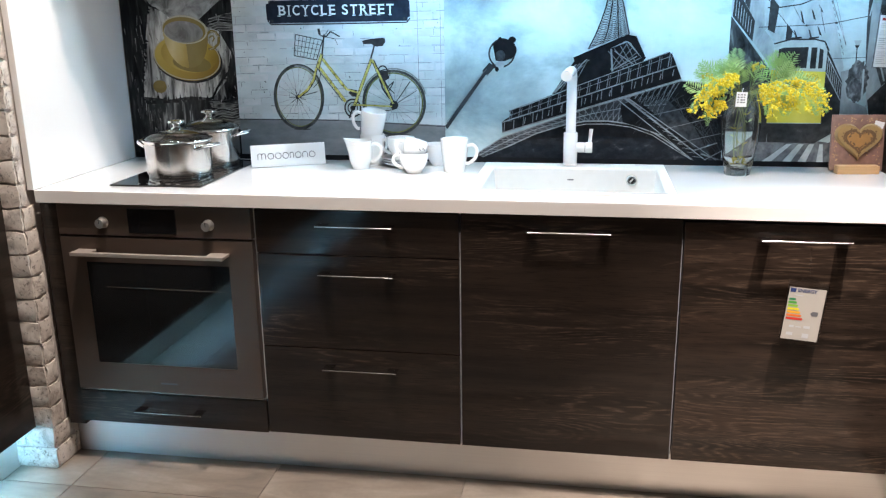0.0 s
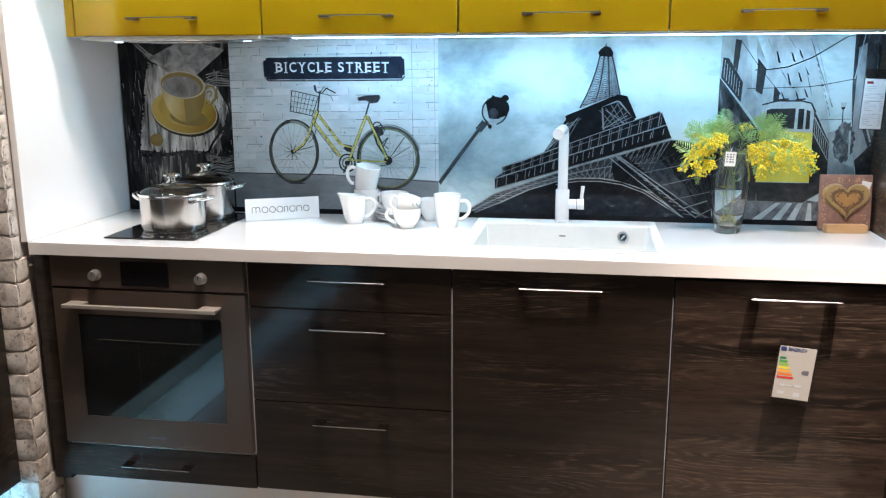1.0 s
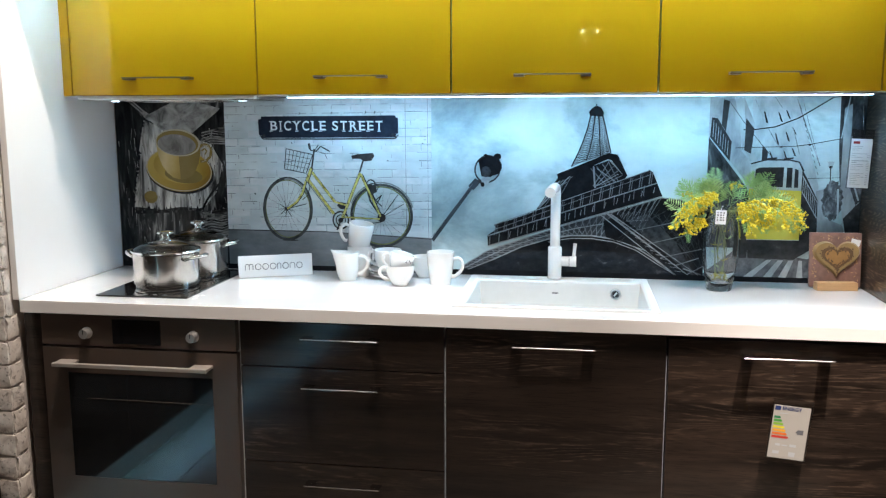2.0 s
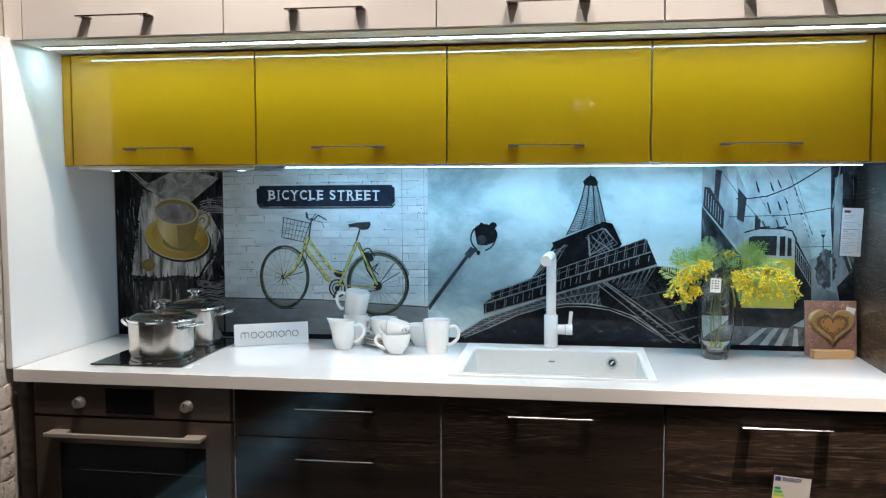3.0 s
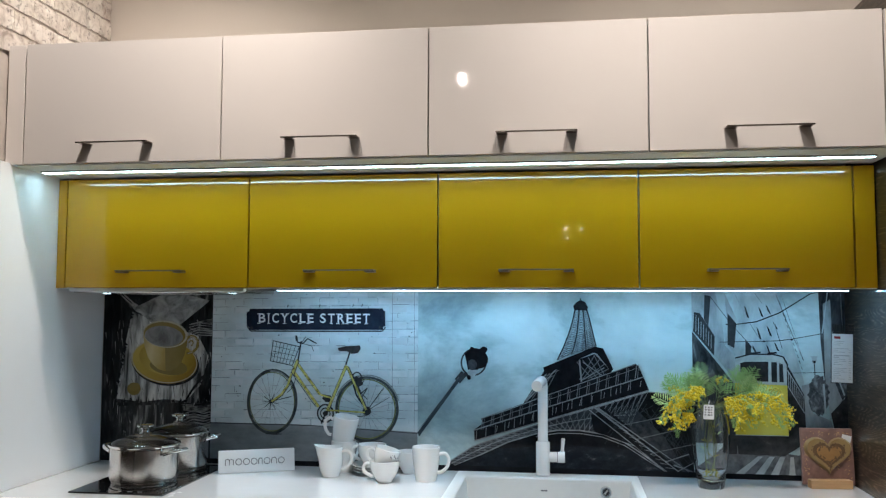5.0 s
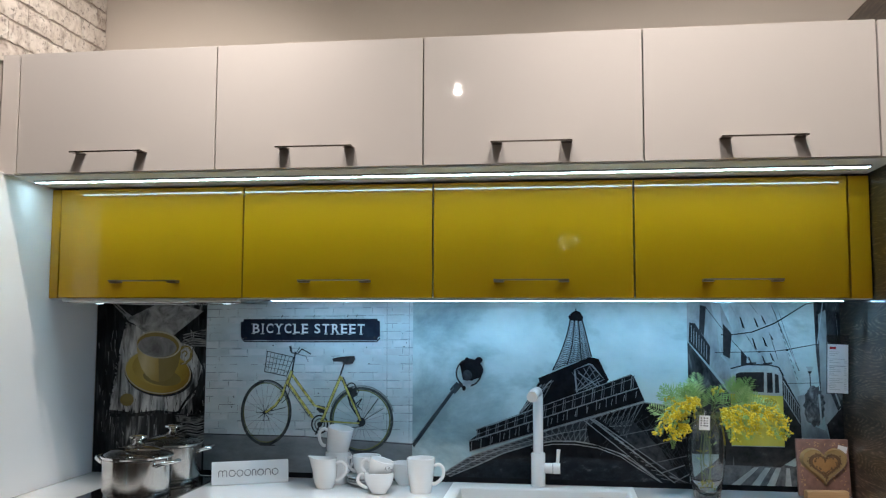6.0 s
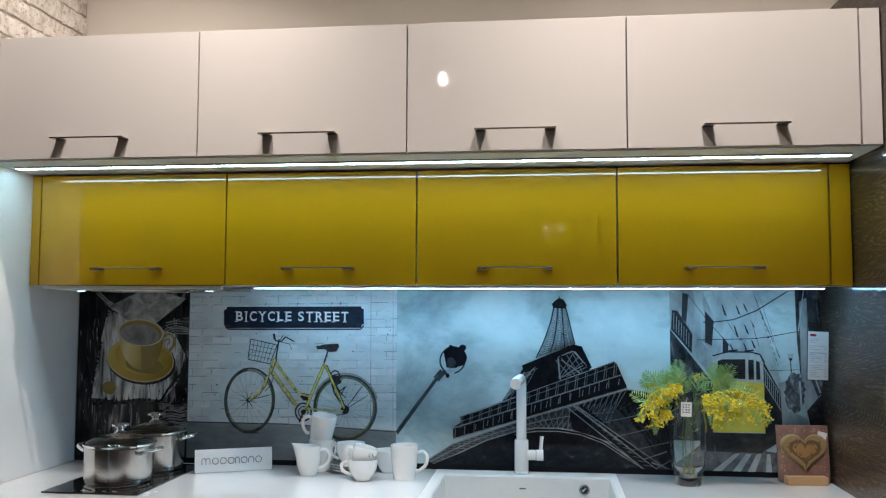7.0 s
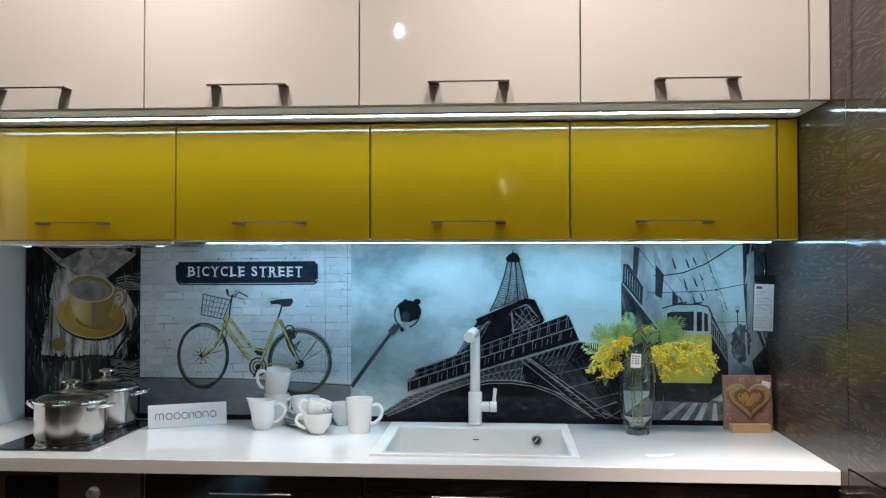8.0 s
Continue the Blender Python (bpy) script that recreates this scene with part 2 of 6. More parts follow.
M = dict(
    wood=dark_wood("dark_gloss_oak", 0.30, (0.0085, 0.0055, 0.0041), (0.0270, 0.0172, 0.0122), (0.090, 0.060, 0.043), 0.05, 0.62),
    wood_tall=dark_wood("dark_rustic_oak", 0.85, (0.016, 0.0108, 0.0075), (0.038, 0.026, 0.0175), (0.135, 0.096, 0.063), 0.04, 0.65, 58.0),
    wood_figured=dark_wood("dark_figured_oak", 0.62, (0.0085, 0.0055, 0.0041), (0.040, 0.0245, 0.0168), (0.082, 0.054, 0.037), 0.05),
    yellow=surface("mustard_gloss", (0.645, 0.328, 0.006), 0.36, var=0.03, spec=0.12, coat=1.0, relief=0.0, rand=3),
    cream=surface("cream_gloss", (0.67, 0.62, 0.58), 0.34, var=0.02, spec=0.2, coat=1.0, relief=0.0, rand=3),
    carcass=surface("pale_board", (0.62, 0.60, 0.57), 0.45, var=0.04),
    underside=surface("underside_board", (0.68, 0.69, 0.65), 0.5, var=0.03, relief=0.0),
    panel=surface("white_board", (0.84, 0.84, 0.84), 0.35, var=0.03, relief=0.02),
    worktop=surface("white_gloss_worktop", (0.76, 0.76, 0.76), 0.25, var=0.025, coat=1.0, relief=0.0, coat_rough=0.03),
    edge=surface("worktop_edge", (0.72, 0.69, 0.66), 0.4, var=0.04),
    plinth=brushed("brushed_aluminium", (0.80, 0.79, 0.77), 0.38, (3, 3, 500)),
    handle=brushed("satin_bronze_nickel", (0.36, 0.32, 0.285), 0.20, (2, 60, 60), 1.0),
    bronze=brushed("dull_bronze_nickel", (0.25, 0.185, 0.13), 0.36, (2, 60, 60), 0.8),
    chrome=brushed("satin_nickel", (0.40, 0.385, 0.37), 0.18, (2, 60, 60)),
    steel=brushed("polished_steel", (0.64, 0.605, 0.57), 0.17, (4, 4, 320), turned=0.85),
    mirror_steel=surface("bright_steel", (0.80, 0.80, 0.79), 0.07, 1.0, var=0.03, relief=0.0, rvar=0.03),
    knob=brushed("knob_steel", (0.52, 0.50, 0.48), 0.34, (40, 40, 40), 0.8),
    oven_steel=surface("bronze_steel", (0.102, 0.073, 0.057), 0.34, 0.5, var=0.05, stretch=(1, 1, 30), relief=0.02),
    oven_bar=brushed("oven_handle_steel", (0.44, 0.38, 0.335), 0.42, (3, 200, 200), 0.45),
    black_glass=surface("black_glass", (0.006, 0.006, 0.007), 0.04, var=0.1, relief=0.0, coat=0.5, rvar=0.015),
    oven_glass=surface("oven_glass", (0.008, 0.009, 0.010), 0.06, var=0.1, relief=0.0, coat=0.8, rvar=0.02, coat_rough=0.045),
    black=surface("black_plastic", (0.015, 0.015, 0.016), 0.45, var=0.1),
    # near-black, painted shade for the gap under the worktop
    dark_gap=surface("gap_shade", (0.012, 0.011, 0.011), 0.7, var=0.1),
    hob=surface("hob_glass", (0.008, 0.008, 0.009), 0.06, var=0.1, relief=0.0, coat=0.6, rvar=0.02),
    hob_mark=surface("hob_print", (0.12, 0.12, 0.12), 0.3, var=0.1),
    wall=surface("beige_paint", (0.60, 0.53, 0.465), 0.75, var=0.04, scale=2.5, relief=0.08),
    room_wall=surface("store_wall", (0.34, 0.30, 0.27), 0.8, var=0.05, scale=2, relief=0.06),
    ceiling=surface("ceiling_paint", (0.70, 0.68, 0.65), 0.85, var=0.03, scale=2, relief=0.06),
    grout=surface("grout", (0.27, 0.235, 0.20), 0.9, var=0.12, fine=90, relief=0.2),
    mortar=surface("brick_mortar", (0.46, 0.40, 0.355), 0.9, var=0.3, scale=12, fine=90, relief=0.4),
    tile=stone_tile("stone_tile"),
    brick=brick_mat("whitewashed_brick"),
    porcelain=surface("white_porcelain", (0.80, 0.80, 0.79), 0.12, var=0.02, relief=0.0, coat=0.5, rvar=0.03),
    sink=surface("white_granite", (0.62, 0.62, 0.605), 0.38, var=0.05, scale=40, fine=500, relief=0.03),
    tap=surface("white_tap_enamel", (0.76, 0.76, 0.75), 0.25, var=0.02, coat=0.3, relief=0.0),
    glass=clear_glass("vase_glass", (0.95, 0.97, 0.96)),
    lid_glass=thin_film("lid_glass", 0.92, 0.02, 1.8),
    sleeve=thin_film("clear_sleeve", 0.80, 0.12, 2.6),
    paper=surface("white_paper", (0.74, 0.75, 0.76), 0.6, var=0.02, relief=0.02),
    label_paper=surface("warm_label_paper", (0.37, 0.345, 0.31), 0.5, var=0.05, relief=0.02, coat=0.3, coat_rough=0.12),
    card=surface("white_acrylic", (0.80, 0.80, 0.80), 0.2, var=0.02, relief=0.0, coat=0.4),
    ink=surface("grey_ink", (0.10, 0.10, 0.11), 0.6, var=0.1),
    ink_pale=surface("pale_ink", (0.42, 0.43, 0.45), 0.6, var=0.1),
    ink_red=surface("red_ink", (0.35, 0.03, 0.03), 0.6, var=0.1),
    ink_blue=surface("navy_ink", (0.012, 0.03, 0.12), 0.6, var=0.1),
    stem=surface("green_stem", (0.16, 0.20, 0.07), 0.5, var=0.3, scale=60),
    leaf=surface("fern_leaf", (0.25, 0.43, 0.14), 0.5, var=0.35, scale=30, rand=4),
    leaf_pale=surface("fern_leaf_pale", (0.43, 0.60, 0.25), 0.5, var=0.3, scale=30, rand=4),
    mimosa=blossom("mimosa_yellow", [(0.0, (0.48, 0.39, 0.02)), (0.4, (0.68, 0.53, 0.03)), (0.8, (0.80, 0.63, 0.06)), (1.0, (0.82, 0.70, 0.14))]),
    mimosa_dim=surface("mimosa_olive", (0.42, 0.36, 0.03), 0.7, var=0.25, scale=60, fine=400, relief=0.2, rand=4),
    heart_tile=surface("rose_brown_tile", (0.24, 0.135, 0.110), 0.5, var=0.75, scale=38, fine=90, relief=0.4),
    heart_wood=surface("carved_heart", (0.30, 0.20, 0.085), 0.3, var=0.35, scale=35, fine=120, relief=0.3, coat=0.3),
    heart_mid=surface("amber_heart", (0.32, 0.165, 0.055), 0.4, var=0.45, scale=30, relief=0.2, coat=0.3),
    heart_dark=surface("burnt_edge", (0.125, 0.068, 0.032), 0.6, var=0.4, scale=60, relief=0.4),
    pine=surface("pale_wood_block", (0.50, 0.30, 0.145), 0.5, var=0.2, scale=6, fine=60, stretch=(3, 20, 40), relief=0.15),
    led_top=glowing("led_cold_upper", (0.565, 0.90, 1.04), LED_TOP),
    led_work=glowing("led_cold_worktop", COLD, LED_WORK),
    led_floor=glowing("led_floor", (0.25, 0.68, 1.0), LED_FLOOR),
    bulb=glowing("spot_lens", WARM, 120.0),
    hood_lamp=glowing("hood_lamp", (0.6, 0.85, 1.0), 5.0),
)

# ---- building blocks ----


def thing(name, loc, label, category, group="", kind=""):
    ob = new(name)
    ob.empty_display_size = 0.05
    ob.location = loc
    return tagged(ob, label, category, group, kind)


def part(name, bm, material, parent=None, label="", smooth=False, keep=False):
    """Links a bmesh, built in world metres, as one mesh object under a thing or a part."""
    bmesh.ops.recalc_face_normals(bm, faces=bm.faces) if not keep else None
    me = bpy.data.meshes.new(name)
    bm.to_mesh(me)
    bm.free()
    for mt in (material if isinstance(material, (list, tuple)) else [material]):
        me.materials.append(mt)
    if smooth:
        me.shade_smooth()
        me.set_sharp_from_angle(angle=radians(38))
    ob = new(name, me)
    if parent is not None:
        ob.parent = parent
        if parent.type == "EMPTY":
            ob.matrix_parent_inverse = parent.matrix_basis.inverted()
    if label:
        ob["label"] = label
    return ob


def solo(name, bm, material, label, category, group="", kind="", smooth=False):
    return tagged(part(name, bm, material, smooth=smooth), label, category, group, kind)


def box(bm, x0, x1, y0, y1, z0, z1, b=0.0015, seg=1):
    """A box with eased edges, added to bm."""
    v = bmesh.ops.create_cube(bm, size=1.0, matrix=Matrix.LocRotScale(((x0 + x1) / 2, (y0 + y1) / 2, (z0 + z1) / 2), None, (abs(x1 - x0), abs(y1 - y0), abs(z1 - z0))))["verts"]
    if b > 0:
        e = list({e for q in v for e in q.link_edges})
        bmesh.ops.bevel(bm, geom=e, offset=b, segments=seg, affect="EDGES", profile=0.6)
    return bm


def boxed(x0, x1, y0, y1, z0, z1, b=0.0015, seg=1):
    return box(bmesh.new(), x0, x1, y0, y1, z0, z1, b, seg)


def lathe(bm, profile, cx, cy, cz, n=40, m=None):
    """Turns (radius, height) pairs round a standing axis."""
    rings = []
    for r, h in profile:
        if r < 1e-5:
            rings.append([bm.verts.new((cx, cy, cz + h))])
        else:
            rings.append([bm.verts.new((cx + r * math.cos(k * math.tau / n), cy + r * math.sin(k * math.tau / n), cz + h)) for k in range(n)])
    for a, b in zip(rings, rings[1:]):
        for k in range(n):
            q = [a[k % len(a)], a[(k + 1) % len(a)], b[(k + 1) % len(b)], b[k % len(b)]]
            q = list(dict.fromkeys(q))
            if len(q) > 2:
                bm.faces.new(q)
    if m is not None:
        bmesh.ops.transform(bm, matrix=m, verts=[v for r in rings for v in r])
    return bm


def tube(bm, pts, radius, n=10, flat=1.0, closed=False, caps=True):
    """A round or flattened bar along points; radius may be a list."""
    pts = [Vector(p) for p in pts]
    rad = radius if isinstance(radius, (list, tuple)) else [radius] * len(pts)
    rings, side = [], None
    for i, p in enumerate(pts):
        a, b = pts[i - 1] if (i or closed) else p, pts[(i + 1) % len(pts)] if (i + 1 < len(pts) or closed) else p
        d = (b - a).normalized()
        if side is None:
            side = d.cross(Vector((0, 0, 1)))
            side = side if side.length > 0.1 else d.cross(Vector((1, 0, 0)))
        side = (side - d * side.dot(d)).normalized()
        up = d.cross(side)
        rings.append([bm.verts.new(p + rad[i] * (math.cos(k * math.tau / n) * side + flat * math.sin(k * math.tau / n) * up)) for k in range(n)])
    pairs = list(zip(rings, rings[1:])) + ([(rings[-1], rings[0])] if closed else [])
    for a, b in pairs:
        for k in range(n):
            bm.faces.new((a[k], a[(k + 1) % n], b[(k + 1) % n], b[k]))
    if caps and not closed:
        bm.faces.new(rings[0][::-1])
        bm.faces.new(rings[-1])
    return bm


def curve_pts(pts, n=8):
    """A smooth line through points (Catmull-Rom)."""
    p = [Vector(q) for q in pts]
    p = [2 * p[0] - p[1], *p, 2 * p[-1] - p[-2]]
    out = []
    for i in range(1, len(p) - 2):
        for k in range(n):
            t = k / n
            out.append(0.5 * (2 * p[i] + t * (p[i + 1] - p[i - 1]) + t * t * (2 * p[i - 1] - 5 * p[i] + 4 * p[i + 1] - p[i + 2]) + t ** 3 * (3 * p[i] - p[i - 1] - 3 * p[i + 1] + p[i + 2])))
    return out + [p[-2]]


def lettering(bm, words, size, m, width=None, bold=0.0, gap=1.0):
    """Built-in font, centred on the origin of m, in its xy plane."""
    cu = bpy.data.curves.new("letters", "FONT")
    cu.body, cu.size, cu.align_x, cu.align_y, cu.offset = words, size, "CENTER", "CENTER", bold
    cu.space_character, cu.space_word = gap, 1.3
    ob = new("letters", cu)
    me = bpy.data.meshes.new_from_object(ob.evaluated_get(bpy.context.evaluated_depsgraph_get()))
    bpy.data.objects.remove(ob)
    xs = [v.co.x for v in me.vertices]
    f = width / (max(xs) - min(xs)) if width else 1.0
    me.transform(m @ Matrix.Diagonal((f, 1, 1, 1)))
    bm.from_mesh(me)
    bpy.data.meshes.remove(me)
    return bm


def facing(x, y, z, tilt=0.0, lean=0.0):
    """A pose whose xy plane stands upright and faces the room (-y)."""
    return pose(x, y, z) @ pose(0, 0, 0, 0, lean, 0) @ pose(0, 0, 0, 90 - tilt, 0, 0)

# ---- room ----
XW, XE, YS, YN = -0.76, 3.06, -6.6, 0.03
FLOOR_X0, FLOOR_Y0 = -0.6, -6.6


def room():
    solo("floor", boxed(XW - 0.1, XE + 0.1, YS - 0.1, YN + 0.12, -0.12, -0.004, 0), M["grout"], "beige stone-look floor tiles with thin dark joints", "floor", kind="structure")
    solo("ceiling", boxed(XW - 0.1, XE + 0.1, YS - 0.1, YN + 0.12, CEILING, CEILING + 0.1, 0), M["ceiling"], "plain white painted ceiling", "ceiling", kind="structure")
    solo("wall_north", boxed(XW - 0.1, XE + 0.1, YN, YN + 0.12, -0.004, CEILING, 0), M["wall"], "smooth beige painted wall above the cabinets", "wall", kind="structure")
    solo("wall_south", boxed(XW - 0.1, XE + 0.1, YS - 0.1, YS, -0.004, CEILING, 0), M["room_wall"], "plain pale store wall", "wall", kind="structure")
    solo("wall_far_west", boxed(XW - 0.1, XW, YS, YN, -0.004, CEILING, 0), M["room_wall"], "plain pale store wall", "wall", kind="structure")
    solo("wall_east", boxed(XE, XE + 0.1, YS, YN, -0.004, CEILING, 0), M["room_wall"], "plain pale store wall", "wall", kind="structure")


BRICK_X, BRICK_Y = -0.100, -0.640
room()
wall_west = solo("wall_west", boxed(-0.30, BRICK_X, BRICK_Y, YN, -0.004, CEILING, 0), M["mortar"], "end of a partition wall clad in whitewashed brick slips", "brick wall", kind="structure")


def downlight(x, y, share, cone, aim):
    t = thing("ceiling_spotlight", (x, y, CEILING), "round recessed ceiling spotlight with a bright lens", "spotlight", "ceiling spotlights")
    part("ring", lathe(bmesh.new(), [(0.036, -0.001), (0.036, -0.008), (0.05, -0.008), (0.054, 0.0), (0.036, -0.001)], x, y, CEILING, 32), M["chrome"], t, smooth=True)
    part("lens", lathe(bmesh.new(), [(0.0, -0.019), (0.014, -0.0175), (0.026, -0.013), (0.033, -0.006), (0.034, -0.001), (0, -0.001)], x, y, CEILING, 32), M["bulb"], t, "glowing domed lens", smooth=True)
    d = bpy.data.lights.new("spot", "SPOT")
    d.energy, d.color, d.spot_size, d.spot_blend, d.shadow_soft_size = SPOT_POWER * share, WARM, radians(cone), 0.9, 0.018
    lamp = new("spot_lamp", d)
    lamp.parent = t
    lamp.matrix_basis = Matrix.Translation((0, 0, -0.06)) @ (Vector(aim) - Vector((x, y, CEILING))).to_track_quat("-Z", "Y").to_matrix().to_4x4()


for spot in SPOTS:
    downlight(*spot)

# ---- cabinets ----
BF = -0.58            # face of the base doors
WT = 0.90             # top of the worktop


def bow_handle(parent, cx, y, z, length=0.222, reach=0.034, turned=False, mat="chrome", plate=0.0012):
    """A flat metal bow: two plates out of the door, joined by a slim rail."""
    bm = bmesh.new()
    h, wide = length / 2, 0.030
    for s in (-1, 1):
        a, b = sorted((cx + s * h, cx + s * (h - wide)))
        if turned:
            box(bm, y - reach, y, a, b, z - plate, z + 0.0016, 0.0006)
        else:
            box(bm, a, b, y - reach, y, z - plate, z + 0.0016, 0.0006)
    if turned:
        box(bm, y - reach - 0.007, y - reach + 0.001, cx - h, cx + h, z - 0.0022, z + 0.0019, 0.001)
    else:
        box(bm, cx - h, cx + h, y - reach - 0.007, y - reach + 0.001, z - 0.0022, z + 0.0019, 0.001)
    return part("handle", bm, M[mat], parent, "slim satin metal bow handle")


def shell(bm, x0, x1, y0, y1, z0, z1, w=0.016):
    """An open-fronted carcass of boards (front at y0)."""
    box(bm, x0, x0 + w, y0, y1, z0, z1, 0.0006)
    box(bm, x1 - w, x1, y0, y1, z0, z1, 0.0006)
    box(bm, x0 + w, x1 - w, y0, y1, z0, z0 + w, 0.0006)
    box(bm, x0 + w, x1 - w, y0, y1, z1 - w, z1, 0.0006)
    box(bm, x0 + w, x1 - w, y1 - 0.006, y1, z0 + w, z1 - w, 0.0006)
    return bm


def door(name, parent, x0, x1, z0, z1, yf, mat, gap=0.0018, th=0.018):
    return part(name, boxed(x0 + gap, x1 - gap, yf, yf + th, z0, z1, 0.0012, 2), mat, parent)


def base_units():
    # oven housing with the drawer below
    t = thing("oven_cabinet", (0.29, -0.3, 0.14), "dark glossy wood oven housing with a low drawer", "cabinet", "base cabinets")
    part("body", shell(bmesh.new(), -0.014, 0.598, BF + 0.022, -0.03, 0.148, 0.855), M["carcass"], t)
    part("filler", boxed(-0.079, -0.022, BF + 0.004, BF + 0.024, 0.13, 0.857, 0.001), M["wood"], t, "narrow dark wood filler strip")
    part("side_panel", boxed(-0.079, -0.0165, BF + 0.026, -0.03, 0.13, 0.855, 0.001), M["wood"], t)
    d = door("drawer", t, -0.024, 0.598, 0.146, 0.252, BF, M["wood"])
    bow_handle(d, 0.286, BF, 0.206)

    # drawer unit
    t = thing("drawer_cabinet", (0.9, -0.3, 0.148), "dark glossy wood base cabinet with three drawers", "cabinet", "base cabinets")
    part("body", shell(bmesh.new(), 0.602, 1.196, BF + 0.022, -0.03, 0.148, 0.855), M["carcass"], t)
    for z0, z1, hz in ((0.726, 0.856, 0.817), (0.438, 0.7225, 0.674), (0.150, 0.4345, 0.383)):
        d = door("drawer", t, 0.6, 1.198, z0, z1, BF, M["wood"])
        bow_handle(d, 0.904, BF, hz)

    # sink unit
    t = thing("sink_cabinet", (1.5, -0.3, 0.148), "dark glossy wood sink cabinet with one tall door", "cabinet", "base cabinets")
    part("body", shell(bmesh.new(), 1.202, 1.796, BF + 0.022, -0.03, 0.148, 0.68), M["carcass"], t)
    d = door("door", t, 1.2, 1.80, 0.150, 0.856, BF, M["wood"])
    for a in (1.1983, 1.7985):
        part("edge_band", boxed(a, a + 0.0022, BF + 0.0020, BF + 0.018, 0.152, 0.800, 0.0003), M["ink_pale"], d, "pale edge band in the joint")
    bow_handle(d, 1.499, BF, 0.818)

    # dishwasher
    t = thing("dishwasher", (2.1, -0.3, 0.148), "built-in dishwasher behind a dark glossy wood front", "dishwasher", "base cabinets")
    part("body", boxed(1.804, 2.376, BF + 0.03, -0.03, 0.15, 0.84, 0.002), M["oven_steel"], t)
    d = door("door", t, 1.802, 2.378, 0.152, 0.850, BF - 0.004, M["wood_figured"])
    bow_handle(d, 2.102, BF - 0.004, 0.814)

    solo("filler_panel", boxed(2.381, 2.438, BF + 0.004, BF + 0.022, 0.15, 0.856, 0.001), M["wood"], "narrow dark wood filler strip beside the dishwasher", "panel")
    solo("plinth", boxed(-0.096, 2.436, -0.512, -0.496, 0.0, 0.146, 0.001), M["plinth"], "brushed aluminium plinth under the base cabinets", "plinth", kind="structure")


base_units()


def worktop():
    """One slab with a cut-out for the sink bowl, and a duller front edge."""
    t = thing("worktop", (1.18, -0.3, 0.862), "long white glossy worktop with a square front edge", "worktop")
    bm = bmesh.new()
    x0, x1, sx0, sx1, sy0, sy1 = -0.074, 2.439, 1.225, 1.772, -0.455, -0.065
    for a, b, c, d in ((x0, sx0, -0.597, 0.0), (sx1, x1, -0.597, 0.0), (sx0, sx1, -0.597, sy0), (sx0, sx1, sy1, 0.0)):
        box(bm, a, b, c, d, 0.863, WT, 0)
    bmesh.ops.remove_doubles(bm, verts=bm.verts, dist=0.0001)
    part("slab", bm, M["worktop"], t)
    part("edge_band", boxed(x0, x1, -0.6, -0.597, 0.8625, WT - 0.0004, 0.0008), M["edge"], t, "matt pale front edge")
    # added dark strip: the shade between worktop and doors, put in as colour
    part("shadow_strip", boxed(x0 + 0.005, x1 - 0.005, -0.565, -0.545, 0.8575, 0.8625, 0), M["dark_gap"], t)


worktop()


